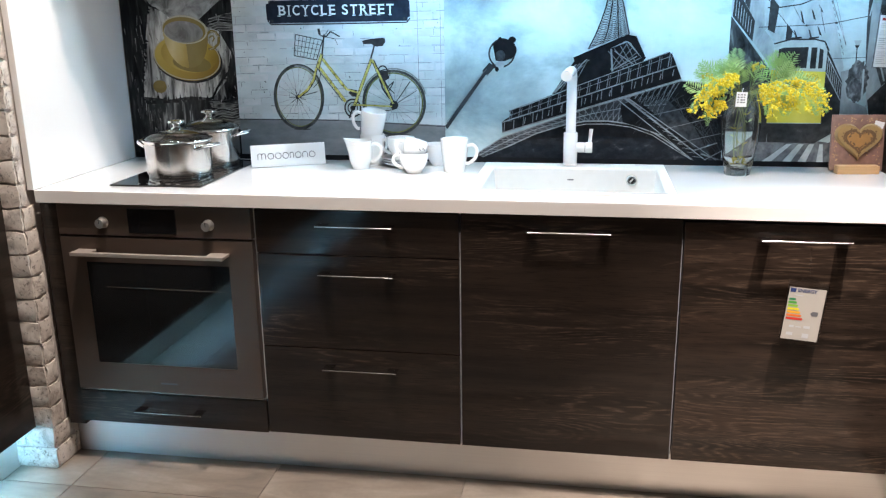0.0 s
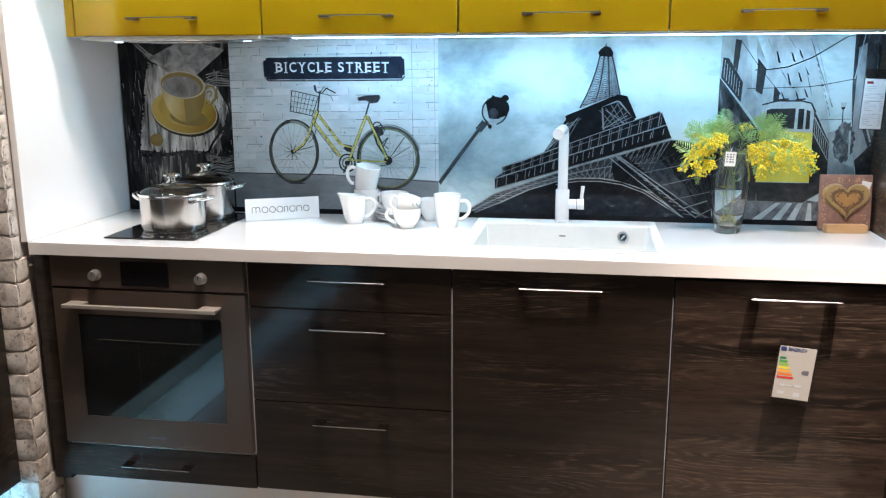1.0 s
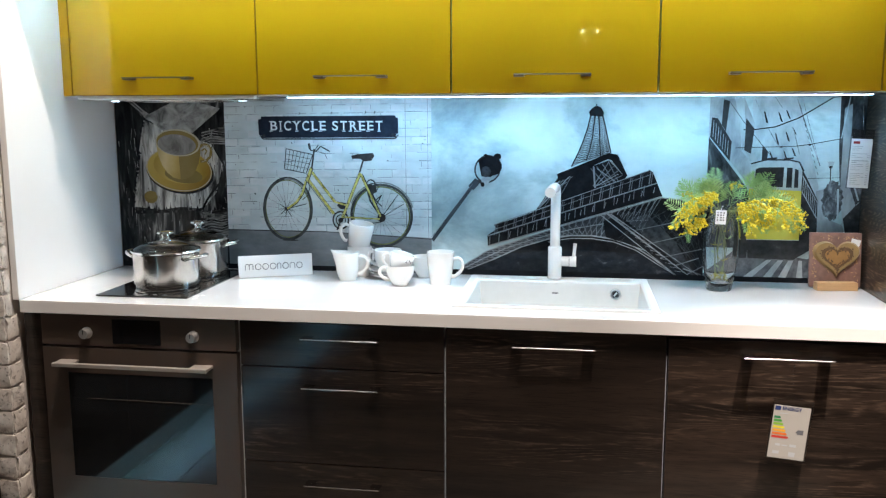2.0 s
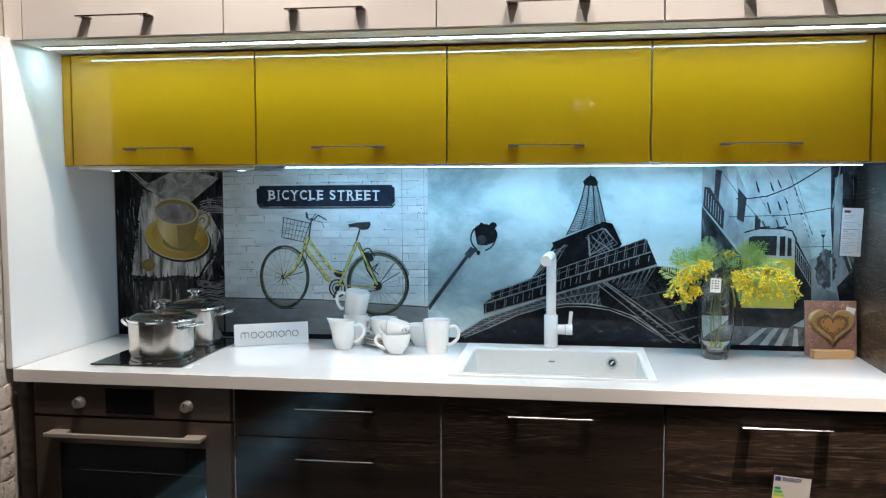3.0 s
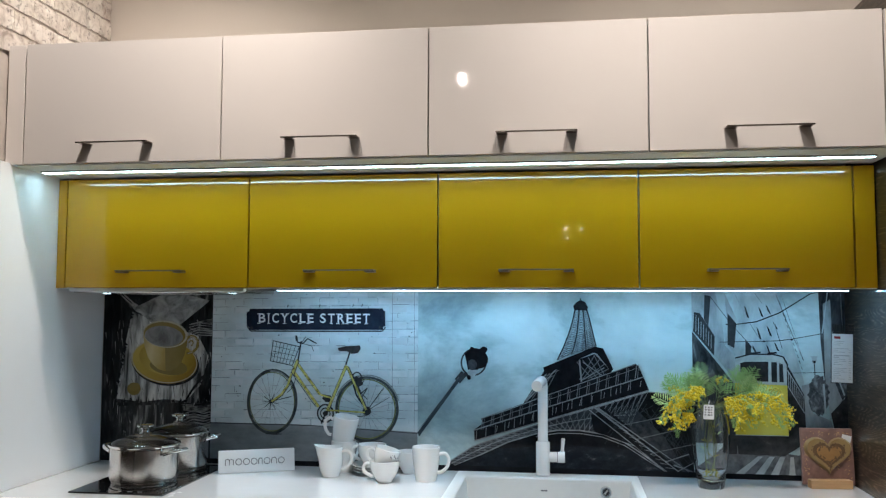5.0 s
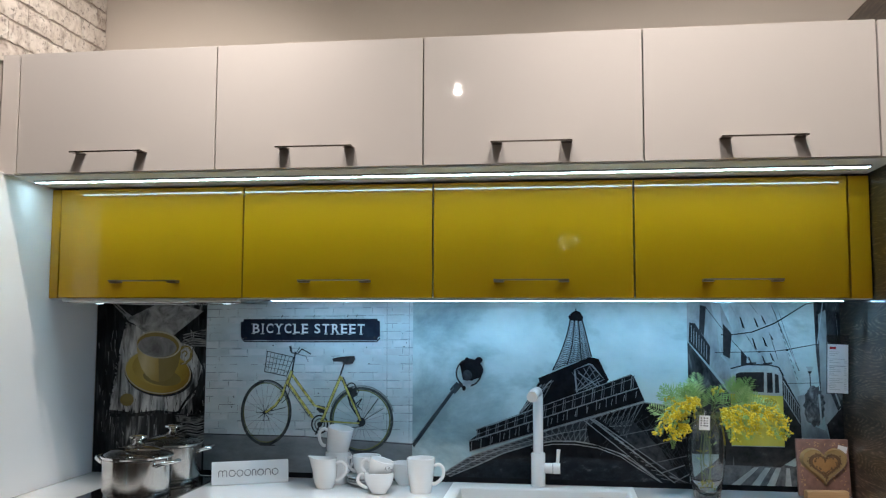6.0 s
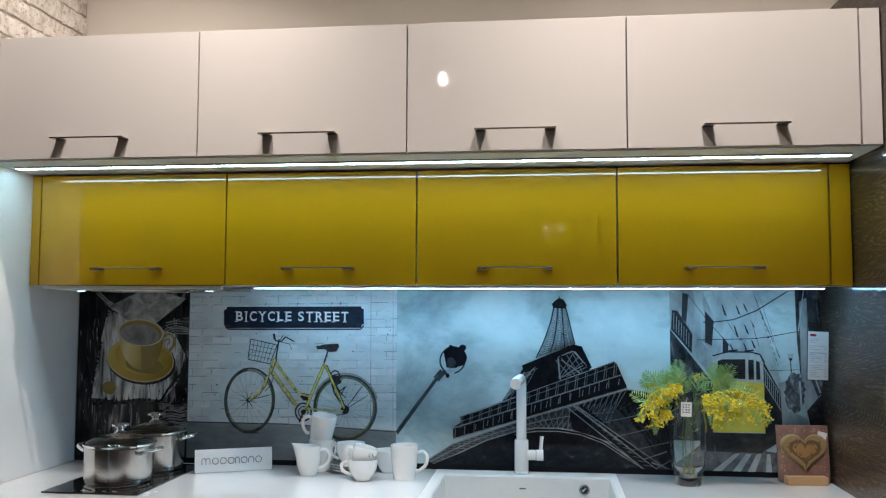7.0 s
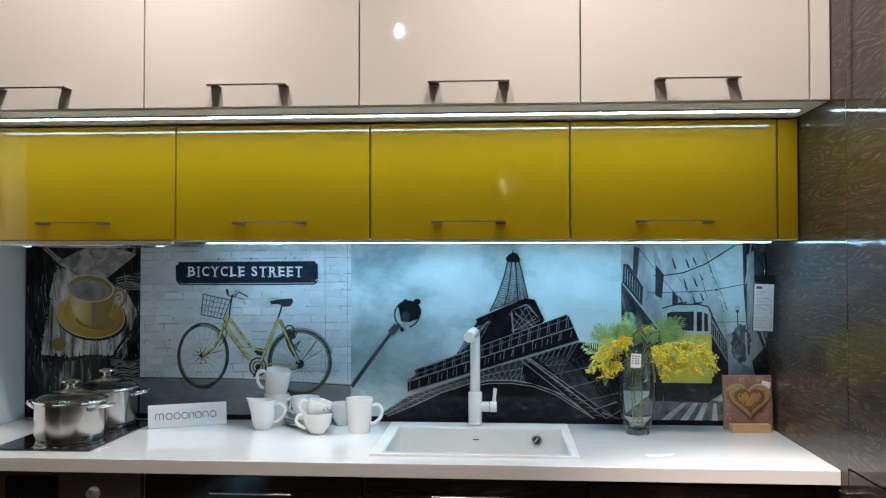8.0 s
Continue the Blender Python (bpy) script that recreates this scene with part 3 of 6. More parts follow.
def oven():
    t = thing("oven", (0.285, BF, 0.26), "built-in bronze steel oven with black glass window", "oven")
    x0, x1, y = -0.020, 0.590, BF - 0.004
    part("body", boxed(-0.006, 0.576, BF + 0.024, -0.06, 0.27, 0.83, 0.002), M["black"], t)
    pan = part("control_panel", boxed(x0, x1, y, BF + 0.022, 0.764, 0.857, 0.0015, 2), M["oven_steel"], t, "bronze steel control panel")
    part("display", boxed(0.208, 0.360, y - 0.002, y + 0.004, 0.773, 0.848, 0.001), M["black_glass"], pan, "black glass display")
    for kx in (0.127, 0.461):
        bm = bmesh.new()
        lathe(bm, [(0, 0), (0.0175, 0), (0.0175, 0.003), (0.0155, 0.005), (0.0145, 0.02), (0.0135, 0.0225), (0, 0.0228)], 0, 0, 0, 36, pose(kx, y, 0.804, 90))
        k = part("knob", bm, M["knob"], pan, "round polished steel knob", smooth=True)
        part("pointer", boxed(kx - 0.001, kx + 0.001, y - 0.0240, y - 0.0222, 0.804, 0.817, 0.0003), M["black"], k)
    z0, z1 = 0.262, 0.7565
    wx0, wx1, wz0, wz1 = 0.056, 0.514, 0.352, 0.680
    bm = bmesh.new()
    for a, b, c, d in ((x0, wx0, z0, z1), (wx1, x1, z0, z1), (wx0, wx1, z0, wz0), (wx0, wx1, wz1, z1)):
        box(bm, a, b, y, BF + 0.022, c, d, 0)
    bmesh.ops.remove_doubles(bm, verts=bm.verts, dist=0.0001)
    dr = part("door", bm, M["oven_steel"], t, "bronze steel drop-down door")
    part("window", boxed(wx0 + 0.0005, wx1 - 0.0005, y + 0.0012, y + 0.012, wz0 + 0.0005, wz1 - 0.0005, 0.0005), M["oven_glass"], dr, "glossy black glass window")
    bm = bmesh.new()
    tube(bm, [(0.112, y + 0.0010, 0.602), (0.505, y + 0.0010, 0.600)], 0.0011, 6)
    part("shelf_rail", bm, M["chrome"], dr, "thin bright shelf rail behind the glass")
    part("bottom_trim", boxed(x0, x1, y + 0.002, BF + 0.02, 0.256, 0.2605, 0.0008), M["chrome"], t)
    # brand mark as a plain bar
    part("mark", boxed(0.258, 0.312, y - 0.0006, y + 0.0005, 0.289, 0.2945, 0.0002), M["ink"], dr)
    bm = bmesh.new()
    for a, b in ((0.038, 0.096), (0.460, 0.518)):
        box(bm, a, b, y - 0.042, y, 0.712, 0.7205, 0.0015, 2)
    box(bm, 0.038, 0.518, y - 0.052, y - 0.038, 0.7105, 0.722, 0.002, 2)
    part("handle", bm, M["oven_bar"], t, "flat satin steel bar handle")


oven()


def wall_cabinets():
    yf, z0, z1 = -0.304, 1.503, 1.853
    xs = [-0.043, 0.575, 1.177, 1.777, 2.378]
    hs = [0.258, 0.874, 1.475, 2.080]
    for i in range(4):
        lab = "glossy mustard yellow wall cabinet with a lift-up door" if i else "glossy mustard yellow wall cabinet over the cooker hood"
        t = thing("wall_cabinet", ((xs[i] + xs[i + 1]) / 2, -0.15, z0), lab, "cabinet", "yellow wall cabinets")
        part("body", shell(bmesh.new(), xs[i] + 0.001, xs[i + 1] - 0.001, yf + 0.021, -0.004 if i else 0.026, z0 + 0.004, z1), M["underside"], t)
        d = door("door", t, xs[i], xs[i + 1], z0, z1, yf, M["yellow"], gap=0.0024)
        bow_handle(d, hs[i], yf, 1.556, 0.222, 0.03, mat="bronze", plate=0.0065)
    for a, b in ((-0.074, -0.045), (2.381, 2.437)):
        solo("filler_panel", boxed(a, b, yf + 0.001, yf + 0.020, z0 - 0.001, z1, 0.001), M["yellow"], "narrow glossy mustard yellow filler strip", "panel", "yellow filler strips")
    solo("light_pelmet", boxed(-0.074, 2.437, yf + 0.006, yf + 0.024, z0 - 0.004, z0 - 0.0012, 0.0006), M["underside"], "thin pale edging under the yellow cabinets", "trim", kind="structure")

    yf, z0, z1 = -0.553, 1.8635, 2.226
    xs = [-0.036, 0.580, 1.185, 1.785, 2.385]
    hs = [0.264, 0.881, 1.485, 2.089]
    for i in range(4):
        t = thing("top_cabinet", ((xs[i] + xs[i + 1]) / 2, -0.27, z0), "glossy cream top cabinet with a lift-up door", "cabinet", "cream top cabinets")
        part("body", shell(bmesh.new(), xs[i] + 0.001, xs[i + 1] - 0.001, yf + 0.021, 0.026, z0 + 0.004, z1 - 0.002), M["underside"], t)
        d = door("door", t, xs[i], xs[i + 1], z0, z1, yf, M["cream"])
        bow_handle(d, hs[i], yf, 1.917, 0.219, 0.036, mat="handle")
    for a, b in ((-0.094, -0.039), (2.388, 2.438)):
        bm = boxed(a, b, yf + 0.001, yf + 0.020, z0 - 0.001, z1 - 0.001, 0.001)
        solo("filler_panel", bm, M["cream"], "narrow glossy cream filler strip", "panel", "cream filler strips")
    solo("underside_panel", boxed(-0.094, 2.438, -0.5335, -0.283, 1.8605, 1.867, 0.0008), M["underside"], "pale panel under the cream cabinets holding a light strip", "panel", kind="structure")


wall_cabinets()


def led(name, x0, x1, y, z, mat, label, drop=0.006, wide=0.011, lip=0.0004):
    t = thing(name, ((x0 + x1) / 2, y, z), label, "light strip", "cold light strips")
    part("channel", boxed(x0 - 0.003, x1 + 0.003, y - wide / 2 - 0.0015, y + wide / 2 + 0.0015, z - drop + lip, z, 0.0003), M["chrome"], t)
    part("diffuser", boxed(x0, x1, y - wide / 2, y + wide / 2, z - drop, z - drop * 0.5, 0), mat, t, "glowing white diffuser")


led("led_strip", -0.045, 2.395, -0.432, 1.8605, M["led_top"], "cold white light strip under the cream cabinets", wide=0.024)
led("led_strip", 0.625, 2.400, -0.165, 1.5005, M["led_work"], "cold white light strip under the yellow cabinets", drop=0.0045, wide=0.010, lip=0.0008)


def hood():
    t = thing("cooker_hood", (0.27, -0.15, 1.49), "slim built-in cooker hood with two small lamps", "cooker hood")
    part("body", boxed(-0.030, 0.560, -0.272, -0.012, 1.487, 1.5055, 0.002), M["steel"], t)
    part("slider", boxed(-0.030, 0.560, -0.298, -0.274, 1.491, 1.5015, 0.001), M["underside"], t)
    for x in (0.045, 0.485):
        part("lamp", lathe(bmesh.new(), [(0, -0.002), (0.010, -0.002), (0.013, -0.001), (0.013, 0.001), (0, 0.001)], x, -0.20, 1.487, 24), M["hood_lamp"], t, "small round glowing lamp")
    for k in range(14):
        part("filter_slat", boxed(0.10, 0.43, -0.235 + k * 0.014, -0.230 + k * 0.014, 1.4845, 1.487, 0.0004), M["chrome"], t)


hood()

end = thing("end_panel", (-0.085, -0.3, WT), "tall white side panel standing on the worktop", "panel")
part("board", boxed(-0.0945, -0.075, -0.5985, -0.002, 0.9002, 1.868, 0.0008), M["panel"], end)
part("edge_band", boxed(-0.0945, -0.075, -0.600, -0.5985, 0.9002, 1.868, 0.0004), M["edge"], end, "pale front edge")


def tall_run():
    """Tall dark units: one closes the kitchen to the east, one stands along the west side."""
    t = thing("tall_cabinet", (2.74, -0.6, 0), "tall glossy dark wood cabinet with visible grain", "cabinet", "tall dark cabinets")
    x = 2.440
    part("body", boxed(x + 0.022, x + 0.61, -1.248, 0.026, 0.146, 2.36, 0.002), M["carcass"], t)
    part("side_panel", boxed(x, x + 0.020, -0.645, 0.026, 0.146, 2.36, 0.001), M["wood_tall"], t, "fixed dark wood panel beside the worktop")
    part("edge_band", boxed(x - 0.0002, x + 0.012, -0.6486, -0.6454, 0.916, 2.36, 0.0003), M["handle"], t, "thin bright strip in the joint")
    part("plinth", boxed(x + 0.06, x + 0.075, -1.248, -0.52, 0, 0.144, 0.001), M["plinth"], t)
    d = part("door", boxed(x, x + 0.020, -1.248, -0.649, 0.918, 2.36, 0.001), M["wood_tall"], t)
    d = part("door", boxed(x, x + 0.020, -1.248, -0.649, 0.148, 0.914, 0.001), M["wood_tall"], t)
    bow_handle(d, -0.80, x, 0.872, turned=True)

    t = thing("tall_cabinet", (-0.44, -2.65, 0), "tall glossy dark wood cabinet beside the brick wall end", "cabinet", "tall dark cabinets")
    x = -0.142
    part("body", boxed(-0.75, x - 0.022, -4.65, -0.66, 0.150, 2.30, 0.002), M["carcass"], t)
    for k, (a, b) in enumerate(((-1.255, -0.658), (-1.855, -1.258), (-2.455, -1.858), (-3.055, -2.458), (-3.655, -3.058), (-4.255, -3.658), (-4.65, -4.258))):
        part("door", boxed(x - 0.020, x, a, b, 0.152, 2.30, 0.001), M["wood"], t)
    part("plinth", boxed(-0.245, -0.230, -4.65, -0.645, 0, 0.148, 0.001), M["plinth"], t)
    # light strip below the doors
    s = thing("led_strip", (-0.19, -2.65, 0.15), "cold blue-white light strip below the tall cabinet", "light strip", "cold light strips")
    part("channel", boxed(-0.200, -0.184, -4.64, -0.67, 0.1445, 0.150, 0.0005), M["chrome"], s)
    part("diffuser", boxed(-0.198, -0.186, -4.63, -0.68, 0.1415, 0.1455, 0.0005), M["led_floor"], s, "glowing diffuser")


tall_run()

# ---- printed glass splashback ----
G = lambda v, k=1.0: (v * 0.96, v, v * 1.03 * k)
P = dict(
    board=print_mat("print_black", [(0.3, (0.003, 0.0035, 0.005)), (0.7, (0.008, 0.009, 0.012))], size=14),
    old_wood=print_mat("print_dark_planks", [(0.36, (0.006, 0.007, 0.008)), (0.49, (0.024, 0.025, 0.026)), (0.57, (0.13, 0.13, 0.128)), (0.68, (0.38, 0.38, 0.37))], (9, 1, 1.6), 4.2, 7, 0.8),
    pale_wood=print_mat("print_pale_planks", [(0.34, (0.02, 0.02, 0.02)), (0.43, (0.20, 0.20, 0.196)), (0.53, (0.48, 0.48, 0.47)), (0.68, (0.74, 0.74, 0.72))], (10, 1, 1.5), 3.5, 7, 0.7),
    black_wood=print_mat("print_black_planks", [(0.4, (0.004, 0.004, 0.005)), (0.56, (0.02, 0.021, 0.022)), (0.72, (0.09, 0.09, 0.09))], (8, 1, 1.4), 4.0, 6, 1.0),
    ripple=print_mat("print_ripple_bark", [(0.42, (0.006, 0.006, 0.007)), (0.50, (0.06, 0.06, 0.06)), (0.56, (0.22, 0.22, 0.21)), (0.64, (0.02, 0.02, 0.02))], (2, 1, 11), 4.0, 4, 1.2),
    cloth=print_mat("print_napkin", [(0.34, (0.10, 0.10, 0.10)), (0.5, (0.28, 0.28, 0.275)), (0.7, (0.46, 0.46, 0.45))], (1, 1, 1), 22, 5, 0.6),
    saucer=slope_print("print_saucer", [(0.0, (0.50, 0.37, 0.085)), (0.35, (0.44, 0.31, 0.06)), (0.7, (0.36, 0.235, 0.042)), (1.0, (0.26, 0.155, 0.028))], 0.03, 0.28, -0.5, 1.25),
    saucer_in=slope_print("print_saucer_inner", [(0.0, (0.36, 0.25, 0.05)), (0.4, (0.52, 0.385, 0.09)), (0.8, (0.40, 0.28, 0.055)), (1.0, (0.29, 0.185, 0.03))], 0.05, 0.27, -0.3, 1.25),
    cup=slope_print("print_cup", [(0.0, (0.46, 0.36, 0.17)), (0.22, (0.64, 0.53, 0.27)), (0.5, (0.46, 0.335, 0.10)), (0.8, (0.27, 0.175, 0.04)), (1.0, (0.15, 0.095, 0.025))], 0.075, 0.235, -0.35, 1.28),
    cup_low=print_mat("print_cup_low", [(0.3, (0.216, 0.156, 0.048)), (0.7, (0.280, 0.216, 0.080))], size=7),
    cup_shade=print_mat("print_cup_shade", [(0.3, (0.192, 0.136, 0.036)), (0.7, (0.248, 0.188, 0.064))], size=7),
    cup_rim=flat_print("print_cup_rim", (0.46, 0.42, 0.33), 0.15),
    coffee=print_mat("print_coffee", [(0.35, (0.12, 0.115, 0.11)), (0.6, (0.26, 0.255, 0.25)), (0.75, (0.5, 0.49, 0.47))], size=18, distort=0.8),
    painted=print_mat("print_white_bricks", [(0.30, (0.39, 0.445, 0.465)), (0.5, (0.51, 0.575, 0.59)), (0.7, (0.61, 0.665, 0.675))], (1, 1, 2), 5.0, 6, 0.3),
    joint=print_mat("print_brick_joint", [(0.36, (0.48, 0.51, 0.525)), (0.48, (0.26, 0.285, 0.30)), (0.62, (0.10, 0.115, 0.125))], size=15),
    painted_pale=print_mat("print_pale_bricks", [(0.30, (0.46, 0.495, 0.515)), (0.5, (0.57, 0.605, 0.62)), (0.7, (0.66, 0.685, 0.695))], (1, 1, 2), 9.0, 5, 0.3),
    painted_dim=print_mat("print_dim_bricks", [(0.30, (0.42, 0.455, 0.475)), (0.5, (0.52, 0.555, 0.57)), (0.7, (0.60, 0.63, 0.64))], (1, 1, 2), 9.0, 5, 0.3),
    pave=print_mat("print_pavement", [(0.3, (0.13, 0.145, 0.155)), (0.7, (0.23, 0.25, 0.26))], (1, 1, 2), 10, 5),
    sign=print_mat("print_sign", [(0.3, (0.008, 0.011, 0.020)), (0.7, (0.02, 0.027, 0.042))], size=25),
    letters=flat_print("print_letters", (0.66, 0.67, 0.66), 0.12),
    tyre=print_mat("print_tyre", [(0.3, (0.025, 0.03, 0.032)), (0.6, (0.07, 0.078, 0.078)), (0.75, (0.14, 0.15, 0.145))], size=40),
    tyre_green=flat_print("print_tyre_rim", (0.14, 0.155, 0.06), 0.4),
    spoke=flat_print("print_spoke", (0.20, 0.215, 0.22), 0.3),
    bike=print_mat("print_bike_yellow", [(0.30, (0.16, 0.12, 0.035)), (0.42, (0.48, 0.42, 0.11)), (0.7, (0.68, 0.62, 0.22))], size=70, detail=4),
    metal=flat_print("print_dark_metal", (0.035, 0.037, 0.04), 0.4),
    sky=print_mat("print_cloudy_sky", [(0.36, (0.235, 0.315, 0.335)), (0.46, (0.36, 0.46, 0.475)), (0.54, (0.50, 0.61, 0.615)), (0.68, (0.60, 0.695, 0.695))], (1, 1, 1.35), 3.0, 6, 0.2),
    iron=print_mat("print_iron_dark", [(0.3, (0.003, 0.0035, 0.005)), (0.7, (0.011, 0.012, 0.014))], size=30),
    iron_mid=print_mat("print_iron_mid", [(0.3, (0.014, 0.016, 0.019)), (0.7, (0.055, 0.06, 0.066))], size=60, detail=5),
    post=print_mat("print_lamp_post", [(0.3, (0.022, 0.030, 0.036)), (0.7, (0.055, 0.070, 0.080))], size=18),
    iron_light=flat_print("print_iron_light", (0.21, 0.222, 0.23), 0.3),
    iron_pale=flat_print("print_iron_beam", (0.13, 0.138, 0.146), 0.35),
    haze=print_mat("print_spire", [(0.3, (0.27, 0.32, 0.345)), (0.7, (0.42, 0.48, 0.50))], size=50),
    ground=print_mat("print_night_ground", [(0.44, (0.006, 0.008, 0.012)), (0.60, (0.014, 0.017, 0.022)), (0.72, (0.075, 0.08, 0.085))], (1, 1, 1.5), 24, 5),
    facade=print_mat("print_facade", [(0.3, (0.16, 0.18, 0.19)), (0.5, (0.30, 0.325, 0.335)), (0.7, (0.42, 0.445, 0.45))], (2, 1, 1), 8, 5, 0.4),
    facade_far=print_mat("print_far_facade", [(0.3, (0.24, 0.28, 0.295)), (0.5, (0.37, 0.42, 0.435)), (0.7, (0.47, 0.525, 0.535))], (2, 1, 1), 9, 5, 0.4),
    facade_dark=print_mat("print_dark_facade", [(0.35, (0.012, 0.013, 0.015)), (0.55, (0.06, 0.065, 0.07)), (0.72, (0.24, 0.255, 0.26))], (3, 1, 1), 12, 6, 0.6),
    tram=flat_print("print_tram_cream", (0.40, 0.42, 0.41), 0.2),
    tram_yellow=print_mat("print_tram_yellow", [(0.3, (0.52, 0.42, 0.04)), (0.7, (0.68, 0.60, 0.13))], size=6),
    tram_dark=print_mat("print_tram_dark", [(0.3, (0.010, 0.011, 0.012)), (0.65, (0.04, 0.041, 0.042)), (0.8, (0.11, 0.11, 0.11))], size=30),
    shrub=print_mat("print_shrub", [(0.35, (0.035, 0.038, 0.042)), (0.5, (0.10, 0.108, 0.115)), (0.66, (0.27, 0.29, 0.30))], (1.6, 1, 1), 34, 5, 0.6),
    road=print_mat("print_road", [(0.3, (0.06, 0.065, 0.07)), (0.7, (0.19, 0.20, 0.205))], (1, 1, 1), 40, 5),
    rail=flat_print("print_rail_light", (0.40, 0.42, 0.42), 0.25),
)


class Picture:
    """A flat printed picture: shapes in its own drawing units (a across, b down), stacked in thin layers."""

    def __init__(self, name, parent, origin, scale, skew, bounds, ground, label):
        self.o, self.s, self.k, self.bounds = origin, scale, skew, bounds
        x0, x1, z0, z1 = bounds
        self.base = part(name, boxed(x0, x1, -0.0012, 0.003, z0, z1, 0), ground, parent, label)
        self.layers = {}
        self.level = 0

    def at(self, a, b, y):
        x = self.o[0] + self.s[0] * a + self.k[0] * b
        z = self.o[1] - self.s[1] * b + self.k[1] * a
        x0, x1, z0, z1 = self.bounds
        return (min(max(x, x0), x1), y, min(max(z, z0), z1))

    def layer(self, name, mat, split=False):
        """Starts a new layer; shapes go into it until the next one."""
        self.level += 1
        self.split, self.inside, self.count = split, 0, 0
        self.now = bmesh.new()
        self.y = -0.0012 - 0.00018 * self.level
        self.layers[self.level] = (name, [self.now], mat, split)
        return self

    def piece(self):
        """In a split layer every shape drawn by itself is a part of its own."""
        if self.split and not self.inside and len(self.now.faces):
            self.now = bmesh.new()
            self.layers[self.level][1].append(self.now)

    def poly(self, *pts):
        self.piece()
        self.count = (self.count + 1) % 50
        v = [self.now.verts.new(self.at(a, b, self.y - 3e-6 * self.count)) for a, b in pts]
        self.now.faces.new(v)
        return self

    def line(self, p, q, w, w2=None):
        dx, dy = q[0] - p[0], q[1] - p[1]
        n = math.hypot(dx, dy) or 1
        ux, uy = -dy / n / 2, dx / n / 2
        w2 = w if w2 is None else w2
        return self.poly((p[0] + ux * w, p[1] + uy * w), (q[0] + ux * w2, q[1] + uy * w2), (q[0] - ux * w2, q[1] - uy * w2), (p[0] - ux * w, p[1] - uy * w))

    def path(self, pts, w):
        self.piece()
        self.inside += 1
        for p, q in zip(pts, pts[1:]):
            self.line(p, q, w)
        self.inside -= 1
        return self

    def disc(self, c, rx, ry, turn=0.0, n=40):
        ct, st = math.cos(radians(turn)), math.sin(radians(turn))
        return self.poly(*[(c[0] + rx * math.cos(k * math.tau / n) * ct - ry * math.sin(k * math.tau / n) * st, c[1] + rx * math.cos(k * math.tau / n) * st + ry * math.sin(k * math.tau / n) * ct) for k in range(n)])

    def ring(self, c, rx, ry, w, turn=0.0, n=56, start=0.0, end=1.0):
        ct, st = math.cos(radians(turn)), math.sin(radians(turn))

        def spot(k, g):
            f = (start + (end - start) * k / n) * math.tau
            u, v = (rx + g) * math.cos(f), (ry + g) * math.sin(f)
            return (c[0] + u * ct - v * st, c[1] + u * st + v * ct)
        self.piece()
        self.inside += 1
        for k in range(n):
            self.poly(spot(k, w / 2), spot(k + 1, w / 2), spot(k + 1, -w / 2), spot(k, -w / 2))
        self.inside -= 1
        return self

    def done(self):
        for name, bms, mat, split in self.layers.values():
            for bm in bms:
                for f in bm.faces:
                    f.normal_update()
                    if f.normal.y > 0:
                        f.normal_flip()
                if len(bm.faces):
                    ob = part(name, bm, mat, self.base, keep=True)
                    if len(ob.data.polygons) > 9 and not split:
                        tagged(ob, kind="stuff")


def along(pts, f):
    """The point at share f of a polyline."""
    n = len(pts) - 1
    i = min(int(f * n), n - 1)
    g = f * n - i
    return (pts[i][0] + (pts[i + 1][0] - pts[i][0]) * g, pts[i][1] + (pts[i + 1][1] - pts[i][1]) * g)


ZB, ZT = 0.9185, 1.500
splash = thing("splashback", (1.18, 0.0, 0.9), "printed glass splashback with grey photo motifs and yellow accents", "splashback")
part("glass_board", boxed(-0.074, 2.4385, -0.0002, 0.0295, 0.9005, 1.503, 0), P["board"], splash, "black edged glass board")


